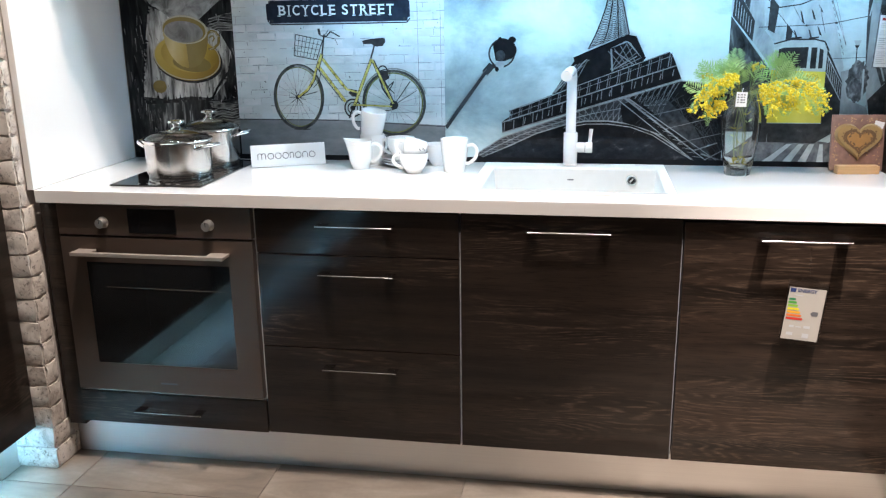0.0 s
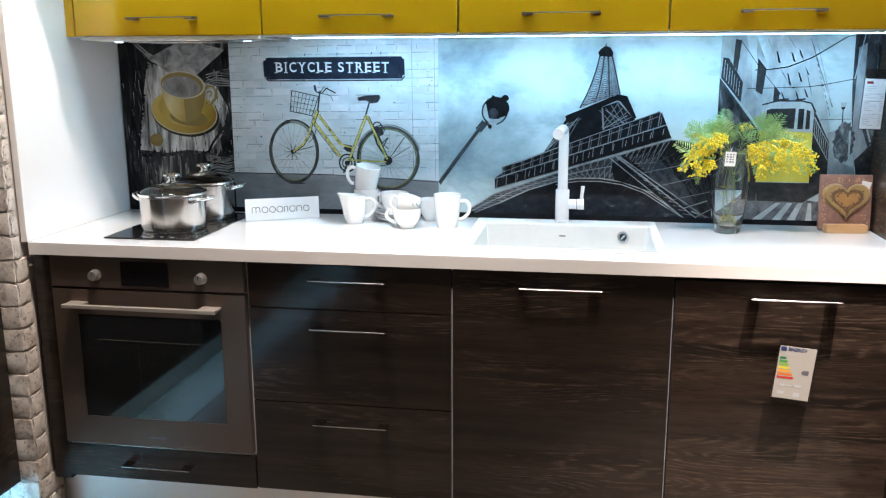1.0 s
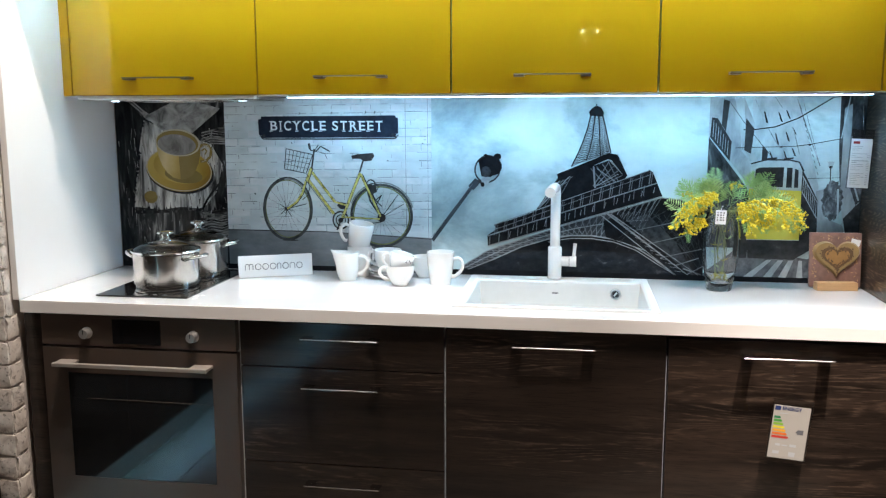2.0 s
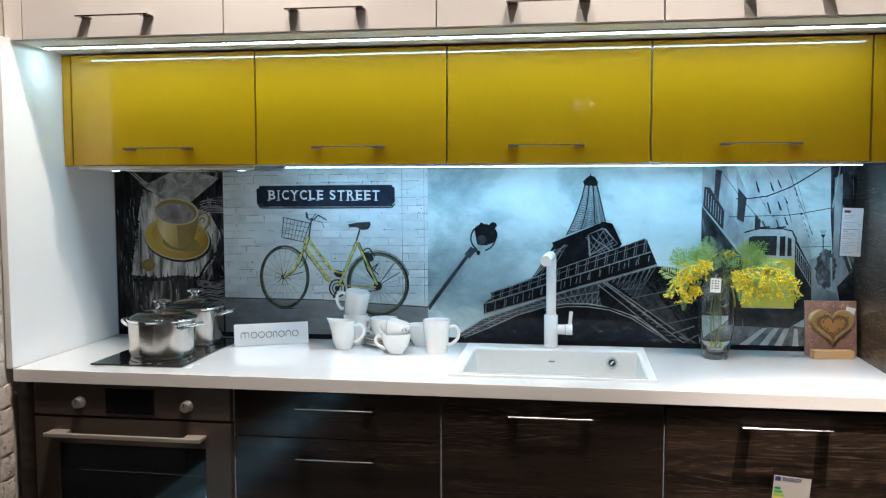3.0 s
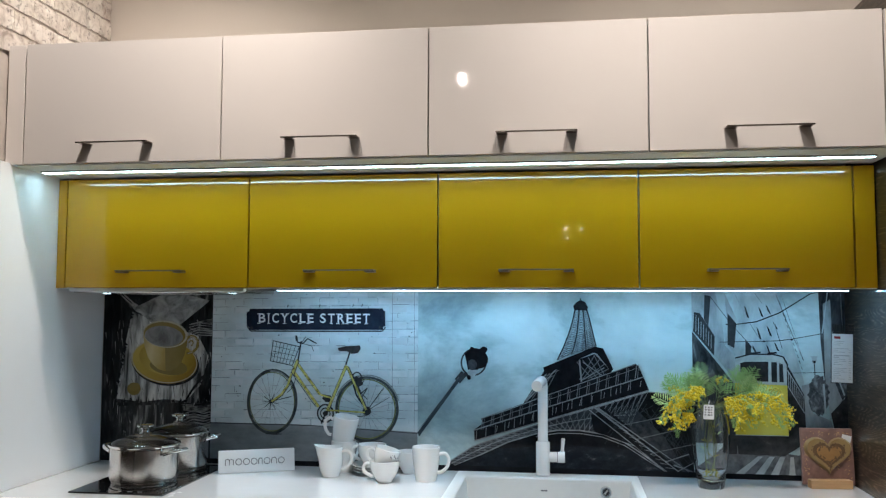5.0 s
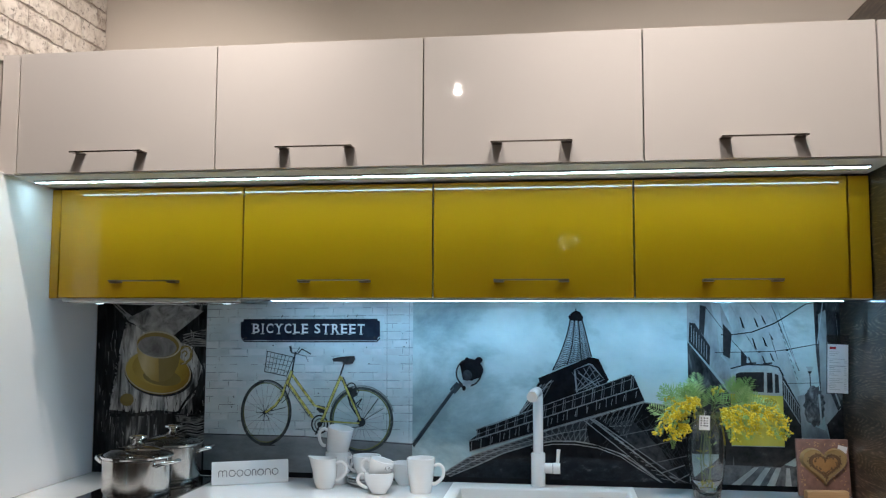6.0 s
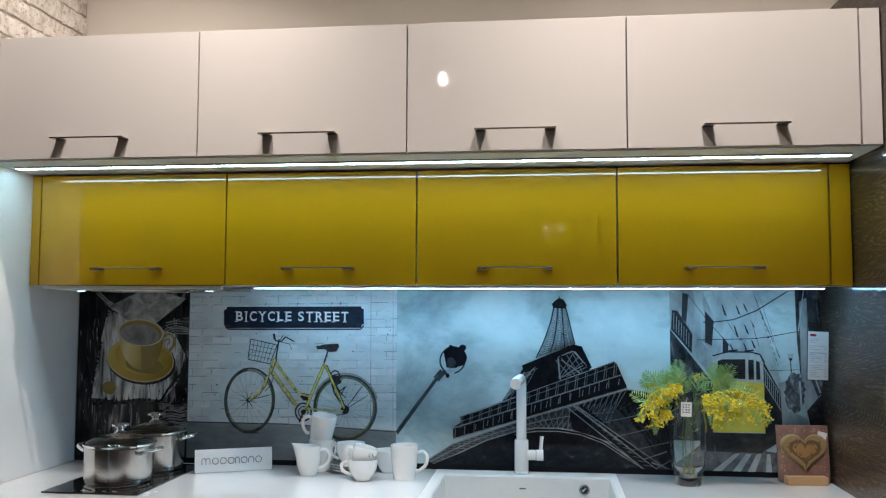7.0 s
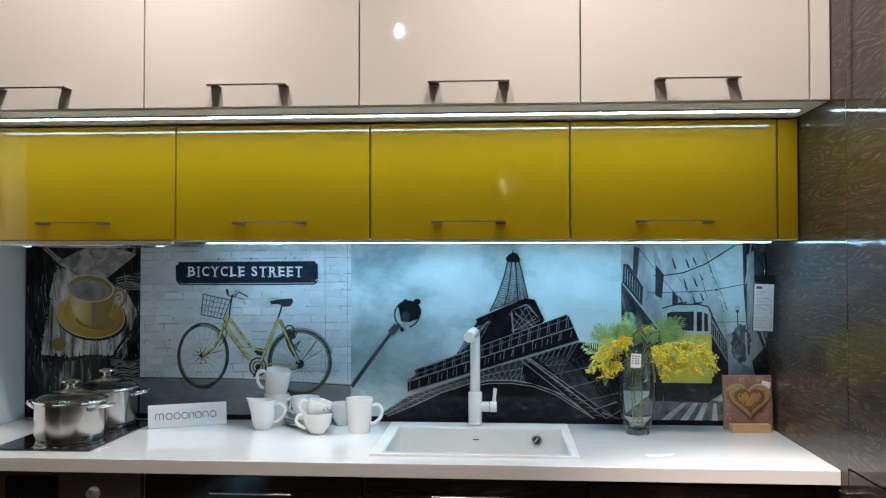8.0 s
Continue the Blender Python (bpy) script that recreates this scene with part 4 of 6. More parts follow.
def coffee_picture():
    p = Picture("coffee_print", splash, (-0.1611, 1.5555), (0.00093, 0.00088), (0.000027, 0.000011), (-0.071, 0.335, ZB, ZT), P["old_wood"], "grey print of planks with a yellow coffee cup")
    p.layer("dark_plank", P["black_wood"], True).poly((70, 60), (150, 60), (205, 150), (150, 480), (140, 760), (60, 760)).poly((390, 215), (540, 90), (540, 520), (470, 470), (500, 330), (480, 240))
    p.poly((140, 515), (530, 515), (530, 760), (130, 760))
    p.layer("pale_board", P["pale_wood"]).poly((205, 150), (300, 190), (470, 250), (510, 330), (480, 440), (420, 508), (330, 500), (250, 512), (140, 500), (165, 330))
    p.layer("lower_planks", P["old_wood"]).poly((150, 530), (330, 522), (330, 700), (150, 700))
    p.layer("bark_patch", P["ripple"], True).poly((400, 520), (530, 505), (530, 640), (440, 620)).poly((420, 205), (540, 180), (540, 250), (470, 250))
    p.layer("napkin", P["cloth"]).poly((215, 135), (330, 80), (400, 75), (515, 110), (470, 150), (400, 205), (330, 200), (280, 190))
    p.layer("napkin_fold", P["black_wood"], True).poly((398, 205), (515, 112), (530, 75), (540, 130), (470, 165), (430, 215)).poly((150, 60), (370, 60), (320, 85), (230, 120), (190, 110))
    p.layer("spoon", P["cloth"])
    for o in (-9, 4):
        p.path([(155, 75 + o), (215, 130 + o), (255, 165 + o), (290, 192 + o)], 6)
    p.disc((222, 135), 24, 12, 48)
    p.layer("twig", P["black_wood"], True).path([(505, 395), (470, 430), (440, 470), (420, 505), (385, 520)], 9).path([(470, 430), (500, 440), (515, 480)], 6).path([(95, 350), (150, 400)], 6).path([(85, 380), (140, 440)], 6)
    rng = random.Random(5)
    p.layer("board_cracks", P["black_wood"])
    for k in range(26):
        a, b = rng.uniform(150, 500), rng.uniform(250, 500)
        p.line((a, b), (a + rng.uniform(-12, 12), b + rng.uniform(15, 60)), rng.uniform(1.5, 4), 0.8)
    p.layer("pale_streak", P["cloth"])
    for k in range(70):
        a, b = rng.choice((rng.uniform(95, 200), rng.uniform(150, 330), rng.uniform(380, 520))), rng.uniform(180, 640)
        p.line((a, b), (a + rng.uniform(-7, 7), b + rng.uniform(12, 55)), rng.uniform(1.0, 4.5), 0.6)
    p.layer("dark_streak", P["board"])
    for k in range(60):
        a, b = rng.uniform(95, 520), rng.uniform(200, 640)
        p.line((a, b), (a + rng.uniform(-8, 8), b + rng.uniform(10, 45)), rng.uniform(0.8, 3.2), 0.5)
    for k in range(44):
        a = 140 + 9 * k + rng.uniform(-4, 4)
        if rng.random() < 0.45:
            continue
        p.poly((a - 5, 514 + rng.uniform(-3, 3)), (a, 498 - rng.uniform(0, 10)), (a + 5, 514 + rng.uniform(-3, 3)))
    for k in range(20):
        b = 160 + 17 * k + rng.uniform(-7, 7)
        a = 203 - 0.19 * (b - 160) + rng.uniform(-4, 4)
        p.poly((a - 6, b - rng.uniform(4, 14)), (a + rng.uniform(0, 9), b + rng.uniform(-5, 5)), (a - 6, b + rng.uniform(4, 14)))
    p.layer("grain_swirl", P["cloth"])
    for k in range(9):
        p.path([(405 + 3 * k, 560 + 11 * k), (450, 545 + 11 * k), (490, 556 + 10 * k), (528, 548 + 10 * k)], 2.6)
    for k in range(6):
        p.path([(435, 205 + 11 * k), (470, 196 + 10 * k), (528, 204 + 9 * k)], 2.4)
    p.layer("saucer_shadow", P["black_wood"]).disc((338, 357), 136, 90, 8)
    p.layer("saucer", P["saucer"]).disc((335, 350), 133, 88, 8)
    p.layer("saucer_edge", P["cup_rim"]).ring((335, 349), 130, 85, 3.5, 8)
    p.layer("saucer_well", P["saucer_in"]).disc((345, 338), 112, 68, 8)
    p.layer("cup_shadow", P["cup_shade"]).disc((352, 372), 76, 32, 8)
    p.layer("cup_body", P["cup"]).poly((249, 238), (428, 252), (426, 285), (416, 325), (402, 355), (384, 376), (362, 387), (335, 389), (310, 381), (288, 362), (270, 334), (256, 292))
    p.layer("cup_side", P["cup_low"]).poly((338, 292), (372, 292), (428, 262), (426, 285), (416, 325), (402, 355), (384, 376), (362, 387), (340, 388))
    p.layer("cup_handle", P["cup_low"]).path([(424, 262), (438, 250), (458, 252), (470, 272), (466, 298), (446, 316), (424, 318)], 10).path([(432, 276), (444, 266), (452, 276), (444, 290)], 5)
    p.layer("handle_gleam", P["cup_rim"]).path([(440, 252), (458, 255), (467, 272)], 3).path([(430, 320), (448, 312)], 3)
    p.layer("cup_rim", P["cup_rim"]).disc((339, 242), 90, 54, 6)
    p.layer("cup_inside", P["cup_low"]).disc((337, 243), 84, 49, 6)
    p.layer("coffee", P["coffee"]).disc((334, 250), 77, 41, 6)
    p.layer("biscuit", P["cup_shade"]).disc((213, 460), 27, 25)
    p.layer("biscuit_top", P["cup_low"]).disc((215, 452), 23, 15, -15)
    p.done()


def bicycle_picture():
    p = Picture("bicycle_print", splash, (0.3043, 1.5147), (0.00091, 0.00087), (0.000015, 0.000012), (0.335, 1.066, ZB, ZT), P["painted"], "print of a yellow bicycle before a white brick wall")
    rng = random.Random(11)
    rows = [20 + 31.5 * k for k in range(17)]
    for name, mat, share in (("brick_tone", P["painted_pale"], 0.32), ("brick_shade", P["painted_dim"], 0.22)):
        p.layer(name, mat)
        for r, b in enumerate(rows):
            for k in range(-1, 11):
                if rng.random() < share:
                    a = 45 + 75 * k + (37 if r % 2 else 0)
                    j = [rng.uniform(-2, 2) for q in range(8)]
                    p.poly((a + 4 + j[0], b + 4 + j[1]), (a + 71 + j[2], b + 4 + j[3]), (a + 71 + j[4], b + 28 + j[5]), (a + 4 + j[6], b + 28 + j[7]))
    p.layer("brick_joints", P["joint"])
    for r, b in enumerate(rows):
        a = 30.0
        while a < 835:
            n = rng.uniform(25, 75)
            if rng.random() < (0.85 if a > 700 or b < 95 else 0.62):
                j = rng.uniform(-1.0, 1.0)
                p.line((a, b + j), (min(a + n, 838), b + j + rng.uniform(-1, 1)), rng.uniform(1.0, 2.6))
            a += n + rng.uniform(2, 25)
        for k in range(11):
            if rng.random() < 0.58:
                a = 45 + 75 * k + (37 if r % 2 else 0)
                p.line((a, b + 3), (a + rng.uniform(-1, 1), b + rng.uniform(16, 30)), rng.uniform(0.9, 2.0))
    p.line((738, 30), (732, 570), 2).line((822, 30), (815, 600), 1.6)
    p.layer("chips", P["metal"])
    for k in range(26):
        a, b = rng.uniform(40, 820), rng.uniform(30, 640)
        p.disc((a, b), rng.uniform(1, 3), rng.uniform(1, 3), 0, 7)
    p.layer("pavement", P["pave"]).poly((15, 546), (440, 552), (838, 575), (838, 690), (838, 760), (10, 760))
    p.layer("gutter", P["metal"]).line((20, 545), (420, 552), 4).line((420, 552), (838, 580), 2.5)
    p.layer("wheel_shadow", P["metal"], True).disc((275, 587), 34, 2.5).disc((650, 612), 48, 3)
    # sign
    p.layer("sign_board", P["sign"]).poly((180, 92), (700, 96), (702, 104), (710, 106), (710, 165), (702, 168), (700, 180), (180, 176), (178, 167), (168, 164), (168, 104), (178, 102))
    p.layer("sign_edge", P["metal"], True).path([(172, 166), (184, 181), (440, 184), (698, 185), (710, 170)], 5)
    p.layer("sign_bolt", P["metal"], True).disc((188, 168), 6, 6).disc((690, 170), 6, 6)
    for a in (330, 455, 585, 620):
        p.line((a, 88), (a + 4, 78), 3)
    p.layer("sign_letters", P["letters"])
    c = p.at(433, 134, p.y)
    wide = dict(I=0.45, L=0.86, E=0.88, S=0.82)
    words = "BICYCLE STREET"
    step = [0.62 if ch == " " else wide.get(ch, 1.0) + 0.22 for ch in words]
    unit, x, zc = 0.405 / sum(step), c[0] - 0.2025, c[2]
    for ch, s in zip(words, step):
        if ch != " ":
            w = (s - 0.22) * unit
            cx, h = x + s * unit / 2, 0.0165
            lettering(p.now, ch, 0.0450, facing(cx, c[1], zc), w * (0.38 if ch == "I" else 0.92), 0.0006)
            # slab serifs on stems
            stems = dict(B=[(-1, 2)], I=[(0, 2)], C=[], Y=[(0, 0), (-1, 1), (1, 1)], L=[(-1, 2)], E=[(-1, 2)], S=[], T=[(0, 0)], R=[(-1, 2), (1, 0)])[ch]
            for side, ends in stems:
                sx = cx + side * (w / 2 - 0.0035)
                for e, zz in ((0, zc - h), (1, zc + h)):
                    if ends in (e, 2):
                        p.now.faces.new([p.now.verts.new((a, c[1], b)) for a, b in ((sx - 0.0060, zz - 0.0012), (sx + 0.0060, zz - 0.0012), (sx + 0.0060, zz + 0.0012), (sx - 0.0060, zz + 0.0012))])
        x += s * unit
    # wheels
    fw, rw = (270, 460), (637, 487)
    p.layer("spokes", P["spoke"])
    for c, rx, ry, hub in ((fw, 92, 120, (265, 460)), (rw, 112, 120, (637, 495))):
        for k in range(20):
            f = k * math.tau / 20 + 0.1
            p.line(hub, (c[0] + rx * math.cos(f), c[1] + ry * math.sin(f)), 1.0)
    p.layer("wheel_rim", P["tyre_green"], True).ring(rw, 108, 114, 5).ring(fw, 88, 115, 3.5)
    p.layer("tyre", P["tyre"], True).ring(fw, 94, 123, 11, 4).ring(rw, 116, 122, 10, 4)
    p.layer("mudguard", P["spoke"], True).ring(fw, 90, 120, 6, 4, 20, 0.72, 0.9).ring(rw, 124, 131, 5, 4, 24, 0.55, 0.95)
    p.layer("drivetrain", P["metal"]).ring((478, 505), 30, 34, 6).disc((478, 505), 10, 10).disc((637, 495), 16, 17).line((478, 535), (637, 512), 3).line((470, 440), (485, 455), 16).line((478, 505), (462, 545), 6)
    p.ring((600, 365), 17, 20, 5).ring((607, 375), 20, 16, 3).disc((265, 460), 8, 8)
    p.path([(585, 395), (600, 440), (640, 405), (620, 440)], 4)
    # lock, brake and cables over the rear wheel, worn fork fittings over the front one
    p.poly((585, 360), (618, 366), (624, 392), (606, 402), (586, 388)).path([(588, 392), (596, 430), (612, 456), (622, 470)], 6).path([(604, 398), (618, 428), (640, 450)], 3.5)
    p.line((637, 495), (702, 404), 3).line((637, 495), (725, 440), 2.2).line((265, 460), (345, 440), 3).path([(352, 340), (362, 372), (352, 404), (330, 424)], 3)
    for k in range(9):
        f = k * 0.7 + 0.3
        p.line((265, 460), (265 + 34 * math.cos(f), 460 + 34 * math.sin(f)), 2.2)
    p.poly((466, 430), (500, 436), (496, 462), (476, 458)).ring((478, 505), 18, 21, 4).line((500, 470), (486, 500), 8)
    p.layer("frame_outline", P["metal"])
    p.line((366, 305), (458, 432), 11).line((356, 343), (452, 480), 12).line((560, 318), (487, 490), 12).line((562, 322), (634, 490), 10).line((372, 296), (350, 350), 14)
    p.layer("frame_tube", P["bike"], True)
    p.line((366, 305), (458, 432), 9).line((356, 343), (452, 480), 10).line((560, 318), (487, 490), 9).line((562, 322), (634, 490), 7.5).line((480, 492), (630, 500), 6).line((458, 432), (500, 445), 7)
    p.line((372, 296), (350, 350), 11)
    p.path([(346, 350), (332, 395), (306, 432), (268, 460)], 8)
    p.layer("wear", P["metal"])
    p.path([(351, 350), (337, 398), (310, 436), (272, 463)], 3).line((346, 345), (440, 478), 2.5).line((569, 322), (640, 488), 2.5).line((376, 300), (357, 352), 3)
    for k in range(44):
        seg = rng.choice(((366, 305, 458, 432), (356, 343, 452, 480), (560, 318, 487, 490), (562, 322, 634, 490), (346, 350, 306, 432)))
        f = rng.random()
        a, b = seg[0] + (seg[2] - seg[0]) * f, seg[1] + (seg[3] - seg[1]) * f
        p.disc((a + rng.uniform(-3, 3), b + rng.uniform(-3, 3)), rng.uniform(1, 3.2), rng.uniform(1, 2.6), 0, 6)
    p.layer("saddle", P["metal"]).poly((527, 250), (560, 243), (612, 240), (616, 252), (605, 270), (580, 273), (562, 262), (532, 262)).line((573, 268), (558, 316), 6)
    p.layer("handlebar", P["metal"]).line((372, 300), (385, 222), 6).path([(365, 202), (370, 226), (392, 232), (410, 212), (445, 232)], 5).line((365, 200), (368, 222), 9).path([(392, 232), (425, 240), (434, 262)], 2).path([(385, 232), (402, 205)], 3)
    p.layer("basket", P["metal"])
    q = ((275, 220), (378, 244), (350, 318), (264, 300))
    p.path([*q, q[0]], 3.4)
    for f in (0.14, 0.28, 0.42, 0.56, 0.7, 0.85):
        p.line((275 + 103 * f, 220 + 24 * f), (264 + 86 * f, 300 + 18 * f), 1.9)
    for f in (0.25, 0.5, 0.75):
        p.line((275 - 11 * f, 220 + 80 * f), (378 - 28 * f, 244 + 74 * f), 1.9)
    p.done()


def tower_picture():
    p = Picture("tower_print", splash, (1.0656, 1.5533), (0.0009, 0.00089), (0.0, 0.00001), (1.066, 1.967, ZB, ZT), P["sky"], "print of an iron lattice tower and a street lamp under cloudy sky")
    up = [(118, 702), (215, 640), (360, 590), (520, 535), (700, 483), (845, 438), (913, 446), (1003, 470)]
    arch = [(140, 716), (240, 672), (340, 625), (440, 594), (520, 580), (600, 580), (680, 592), (760, 622), (830, 668), (900, 730), (915, 745)]
    p.layer("ground", P["ground"]).poly((105, 716), (235, 650), (520, 630), (800, 640), (1003, 650), (1003, 748), (60, 748))
    p.layer("arch_shade", P["iron"]).poly((220, 690), (340, 622), (440, 592), (520, 580), (600, 580), (680, 592), (760, 622), (830, 650), (840, 652), (560, 634), (300, 650))
    p.layer("girder", P["iron_mid"]).poly(*up[:6], *arch[::-1][4:])
    p.layer("right_leg", P["iron"]).poly((660, 500), (845, 436), (913, 446), (1003, 468), (1003, 748), (940, 748), (800, 640))
    p.layer("leg_gap", P["iron_mid"]).poly((720, 520), (800, 500), (900, 600), (960, 700), (1003, 748), (960, 748))
    p.layer("girder_lattice", P["iron_pale"])
    for k in range(34):
        f, g = k / 34, (k + 1.3) / 34
        p.line(along(up[:6], f), along(arch[:8], min(1, g)), 3).line(along(arch[:8], f), along(up[:6], min(1, g)), 2.4)
    p.layer("girder_edge", P["iron_light"], True).path(up, 4)
    mid = [along([(0.55 * u[0] + 0.45 * a[0], 0.55 * u[1] + 0.45 * a[1]) for u, a in zip([along(up[:6], k / 8) for k in range(9)], [along(arch[:8], k / 8) for k in range(9)])], k / 16) for k in range(17)]
    p.path(mid, 3)
    p.path(arch, 5).path([(a, b + 11) for a, b in arch[3:]], 3)
    p.layer("leg_web", P["iron"]).poly((640, 525), (690, 500), (770, 560), (830, 650), (790, 632), (720, 606), (650, 585))
    p.layer("leg_lattice", P["iron_mid"])
    rng = random.Random(4)
    for k in range(26):
        a, b = 690 + 11.5 * k, 486 + 7 * k * (0.3 + 0.7 * rng.random())
        p.line((a, b), (a + rng.uniform(30, 80), b + rng.uniform(40, 90)), rng.uniform(1.0, 2.0)).line((a + 60, b), (a + rng.uniform(-10, 20), b + rng.uniform(40, 90)), rng.uniform(0.9, 1.8))
    for k in range(13):
        a, b = 725 + 22 * k, 472 + 5 * k
        p.line((a, b), (a + rng.uniform(40, 110), b + rng.uniform(80, 200)), rng.uniform(1.5, 3)).line((a + 70, b), (a - rng.uniform(10, 60), b + rng.uniform(60, 170)), rng.uniform(1.2, 2.6))
    p.layer("leg_rail", P["iron_pale"], True).line((750, 560), (1003, 505), 3).line((800, 610), (1003, 560), 3).line((850, 660), (1003, 625), 3)
    p.layer("leg_beam", P["iron_light"], True).line((645, 490), (948, 748), 7).line((668, 500), (985, 748), 5).line((625, 498), (905, 748), 4).line((930, 700), (1003, 735), 6).line((900, 690), (985, 660), 4).line((945, 722), (1003, 690), 3)
    for k in range(16):
        f = k / 16
        p.line((648 + 290 * f, 492 + 248 * f), (680 + 296 * f, 508 + 236 * f), 1.6)
    # between the platforms
    p.layer("upper_shade", P["iron"]).poly((470, 365), (655, 300), (720, 358), (690, 400), (395, 482))
    p.layer("upper_lattice", P["iron_pale"])
    for k in range(4):
        f = k / 3
        p.line((590 + 62 * f, 330 - 26 * f), (650 + 40 * f, 395 - 16 * f), 3).line((655 + 50 * f, 305 + 50 * f), (600 + 30 * f, 395 - 4 * f), 3)
        p.line((478 + 40 * f, 375 - 12 * f), (405 + 60 * f, 474 - 12 * f), 2.5).line((525 - 60 * f, 360 + 60 * f), (470 - 60 * f, 385 + 80 * f), 2.5)
    p.layer("upper_post", P["iron_light"], True).line((600, 322), (607, 402), 6).line((660, 302), (715, 360), 6).line((520, 352), (405, 476), 4).line((480, 372), (398, 478), 4).line((612, 330), (690, 385), 3).line((690, 350), (610, 395), 3)
    p.layer("upper_dark", P["iron"]).poly((520, 395), (592, 352), (600, 400), (520, 425))
    # spire
    p.layer("spire", P["haze"]).poly((586, 132), (628, 136), (645, 200), (660, 270), (520, 322), (545, 270), (568, 205))
    p.layer("spire_lattice", P["iron"])
    left, right = [(586, 132), (576, 180), (562, 225), (545, 270), (520, 322)], [(628, 136), (637, 170), (645, 205), (653, 240), (661, 272)]
    m1, m2 = [(601, 133), (597, 180), (592, 225), (584, 265), (572, 302)], [(614, 134), (618, 180), (620, 225), (622, 255), (624, 286)]
    for c in (left, right, m1, m2):
        p.path(c, 4.2)
    for k in range(20):
        f, g = k / 20, (k + 1) / 20
        for u, v in ((left, m1), (m1, m2), (m2, right)):
            p.line(along(u, f), along(v, g), 1.9).line(along(v, f), along(u, g), 1.9)
    p.layer("spire_light", P["iron_light"]).path([(a + 4, b) for a, b in m1], 1.6).path([(a + 4, b) for a, b in m2], 1.6).path([(a - 4, b) for a, b in right], 2.6).path([(a + 5, b) for a, b in left], 2.2)
    p.layer("spire_top", P["iron"]).poly((578, 124), (590, 110), (605, 101), (622, 108), (633, 128), (628, 141), (584, 138)).line((605, 101), (606, 95), 4)
    p.layer("upper_platform", P["iron"]).poly((468, 350), (655, 273), (686, 280), (722, 357), (712, 362), (664, 300), (650, 296), (475, 376))
    p.layer("platform", P["iron"]).poly((213, 582), (248, 556), (238, 541), (300, 522), (800, 335), (812, 345), (848, 432), (820, 440), (520, 530), (215, 622))
    p.layer("platform_railing", P["iron_pale"])
    for k in range(17):
        f = k / 16
        a, b = 245 + 560 * f, 541 - 202 * f
        p.line((a, b), (a - 6, b + 40 + 10 * f), 3.4).line((a + 7, b), (a + 2, b + 40 + 10 * f), 2)
        p.line((a - 22, b + 44 + 10 * f), (a - 24, b + 78 + 14 * f), 3)
    p.layer("platform_rail", P["iron_light"], True).line((238, 541), (800, 337), 3).line((214, 583), (828, 384), 4).line((215, 622), (848, 432), 4).line((248, 556), (806, 352), 1.6)
    p.layer("platform_light", P["iron_light"], True)
    for k in range(13):
        f = k / 12
        p.line((296 + 520 * f, 588 - 168 * f), (300 + 520 * f, 566 - 168 * f), 2.2)
    # street lamp
    p.layer("lamp_post", P["post"]).line((-2, 602), (160, 388), 24, 13).line((150, 402), (176, 372), 26).line((158, 378), (184, 372), 8)
    p.layer("lamp_sheen", P["iron_pale"]).line((-2, 590), (156, 386), 3, 2)
    p.layer("lamp_bracket", P["metal"]).ring((212, 330), 46, 50, 6, 20).line((178, 372), (195, 385), 12)
    p.layer("lamp_glass", P["haze"]).disc((205, 372), 16, 14)
    p.layer("lamp_head", P["iron"]).disc((226, 318), 40, 36, 25).poly((178, 300), (206, 278), (258, 300), (262, 330), (225, 360), (190, 358)).disc((249, 284), 14, 12).line((234, 296), (252, 282), 10).disc((205, 279), 7, 6).disc((194, 388), 7, 9)
    p.layer("lamp_light", P["iron_mid"]).disc((206, 340), 18, 20)
    p.done()


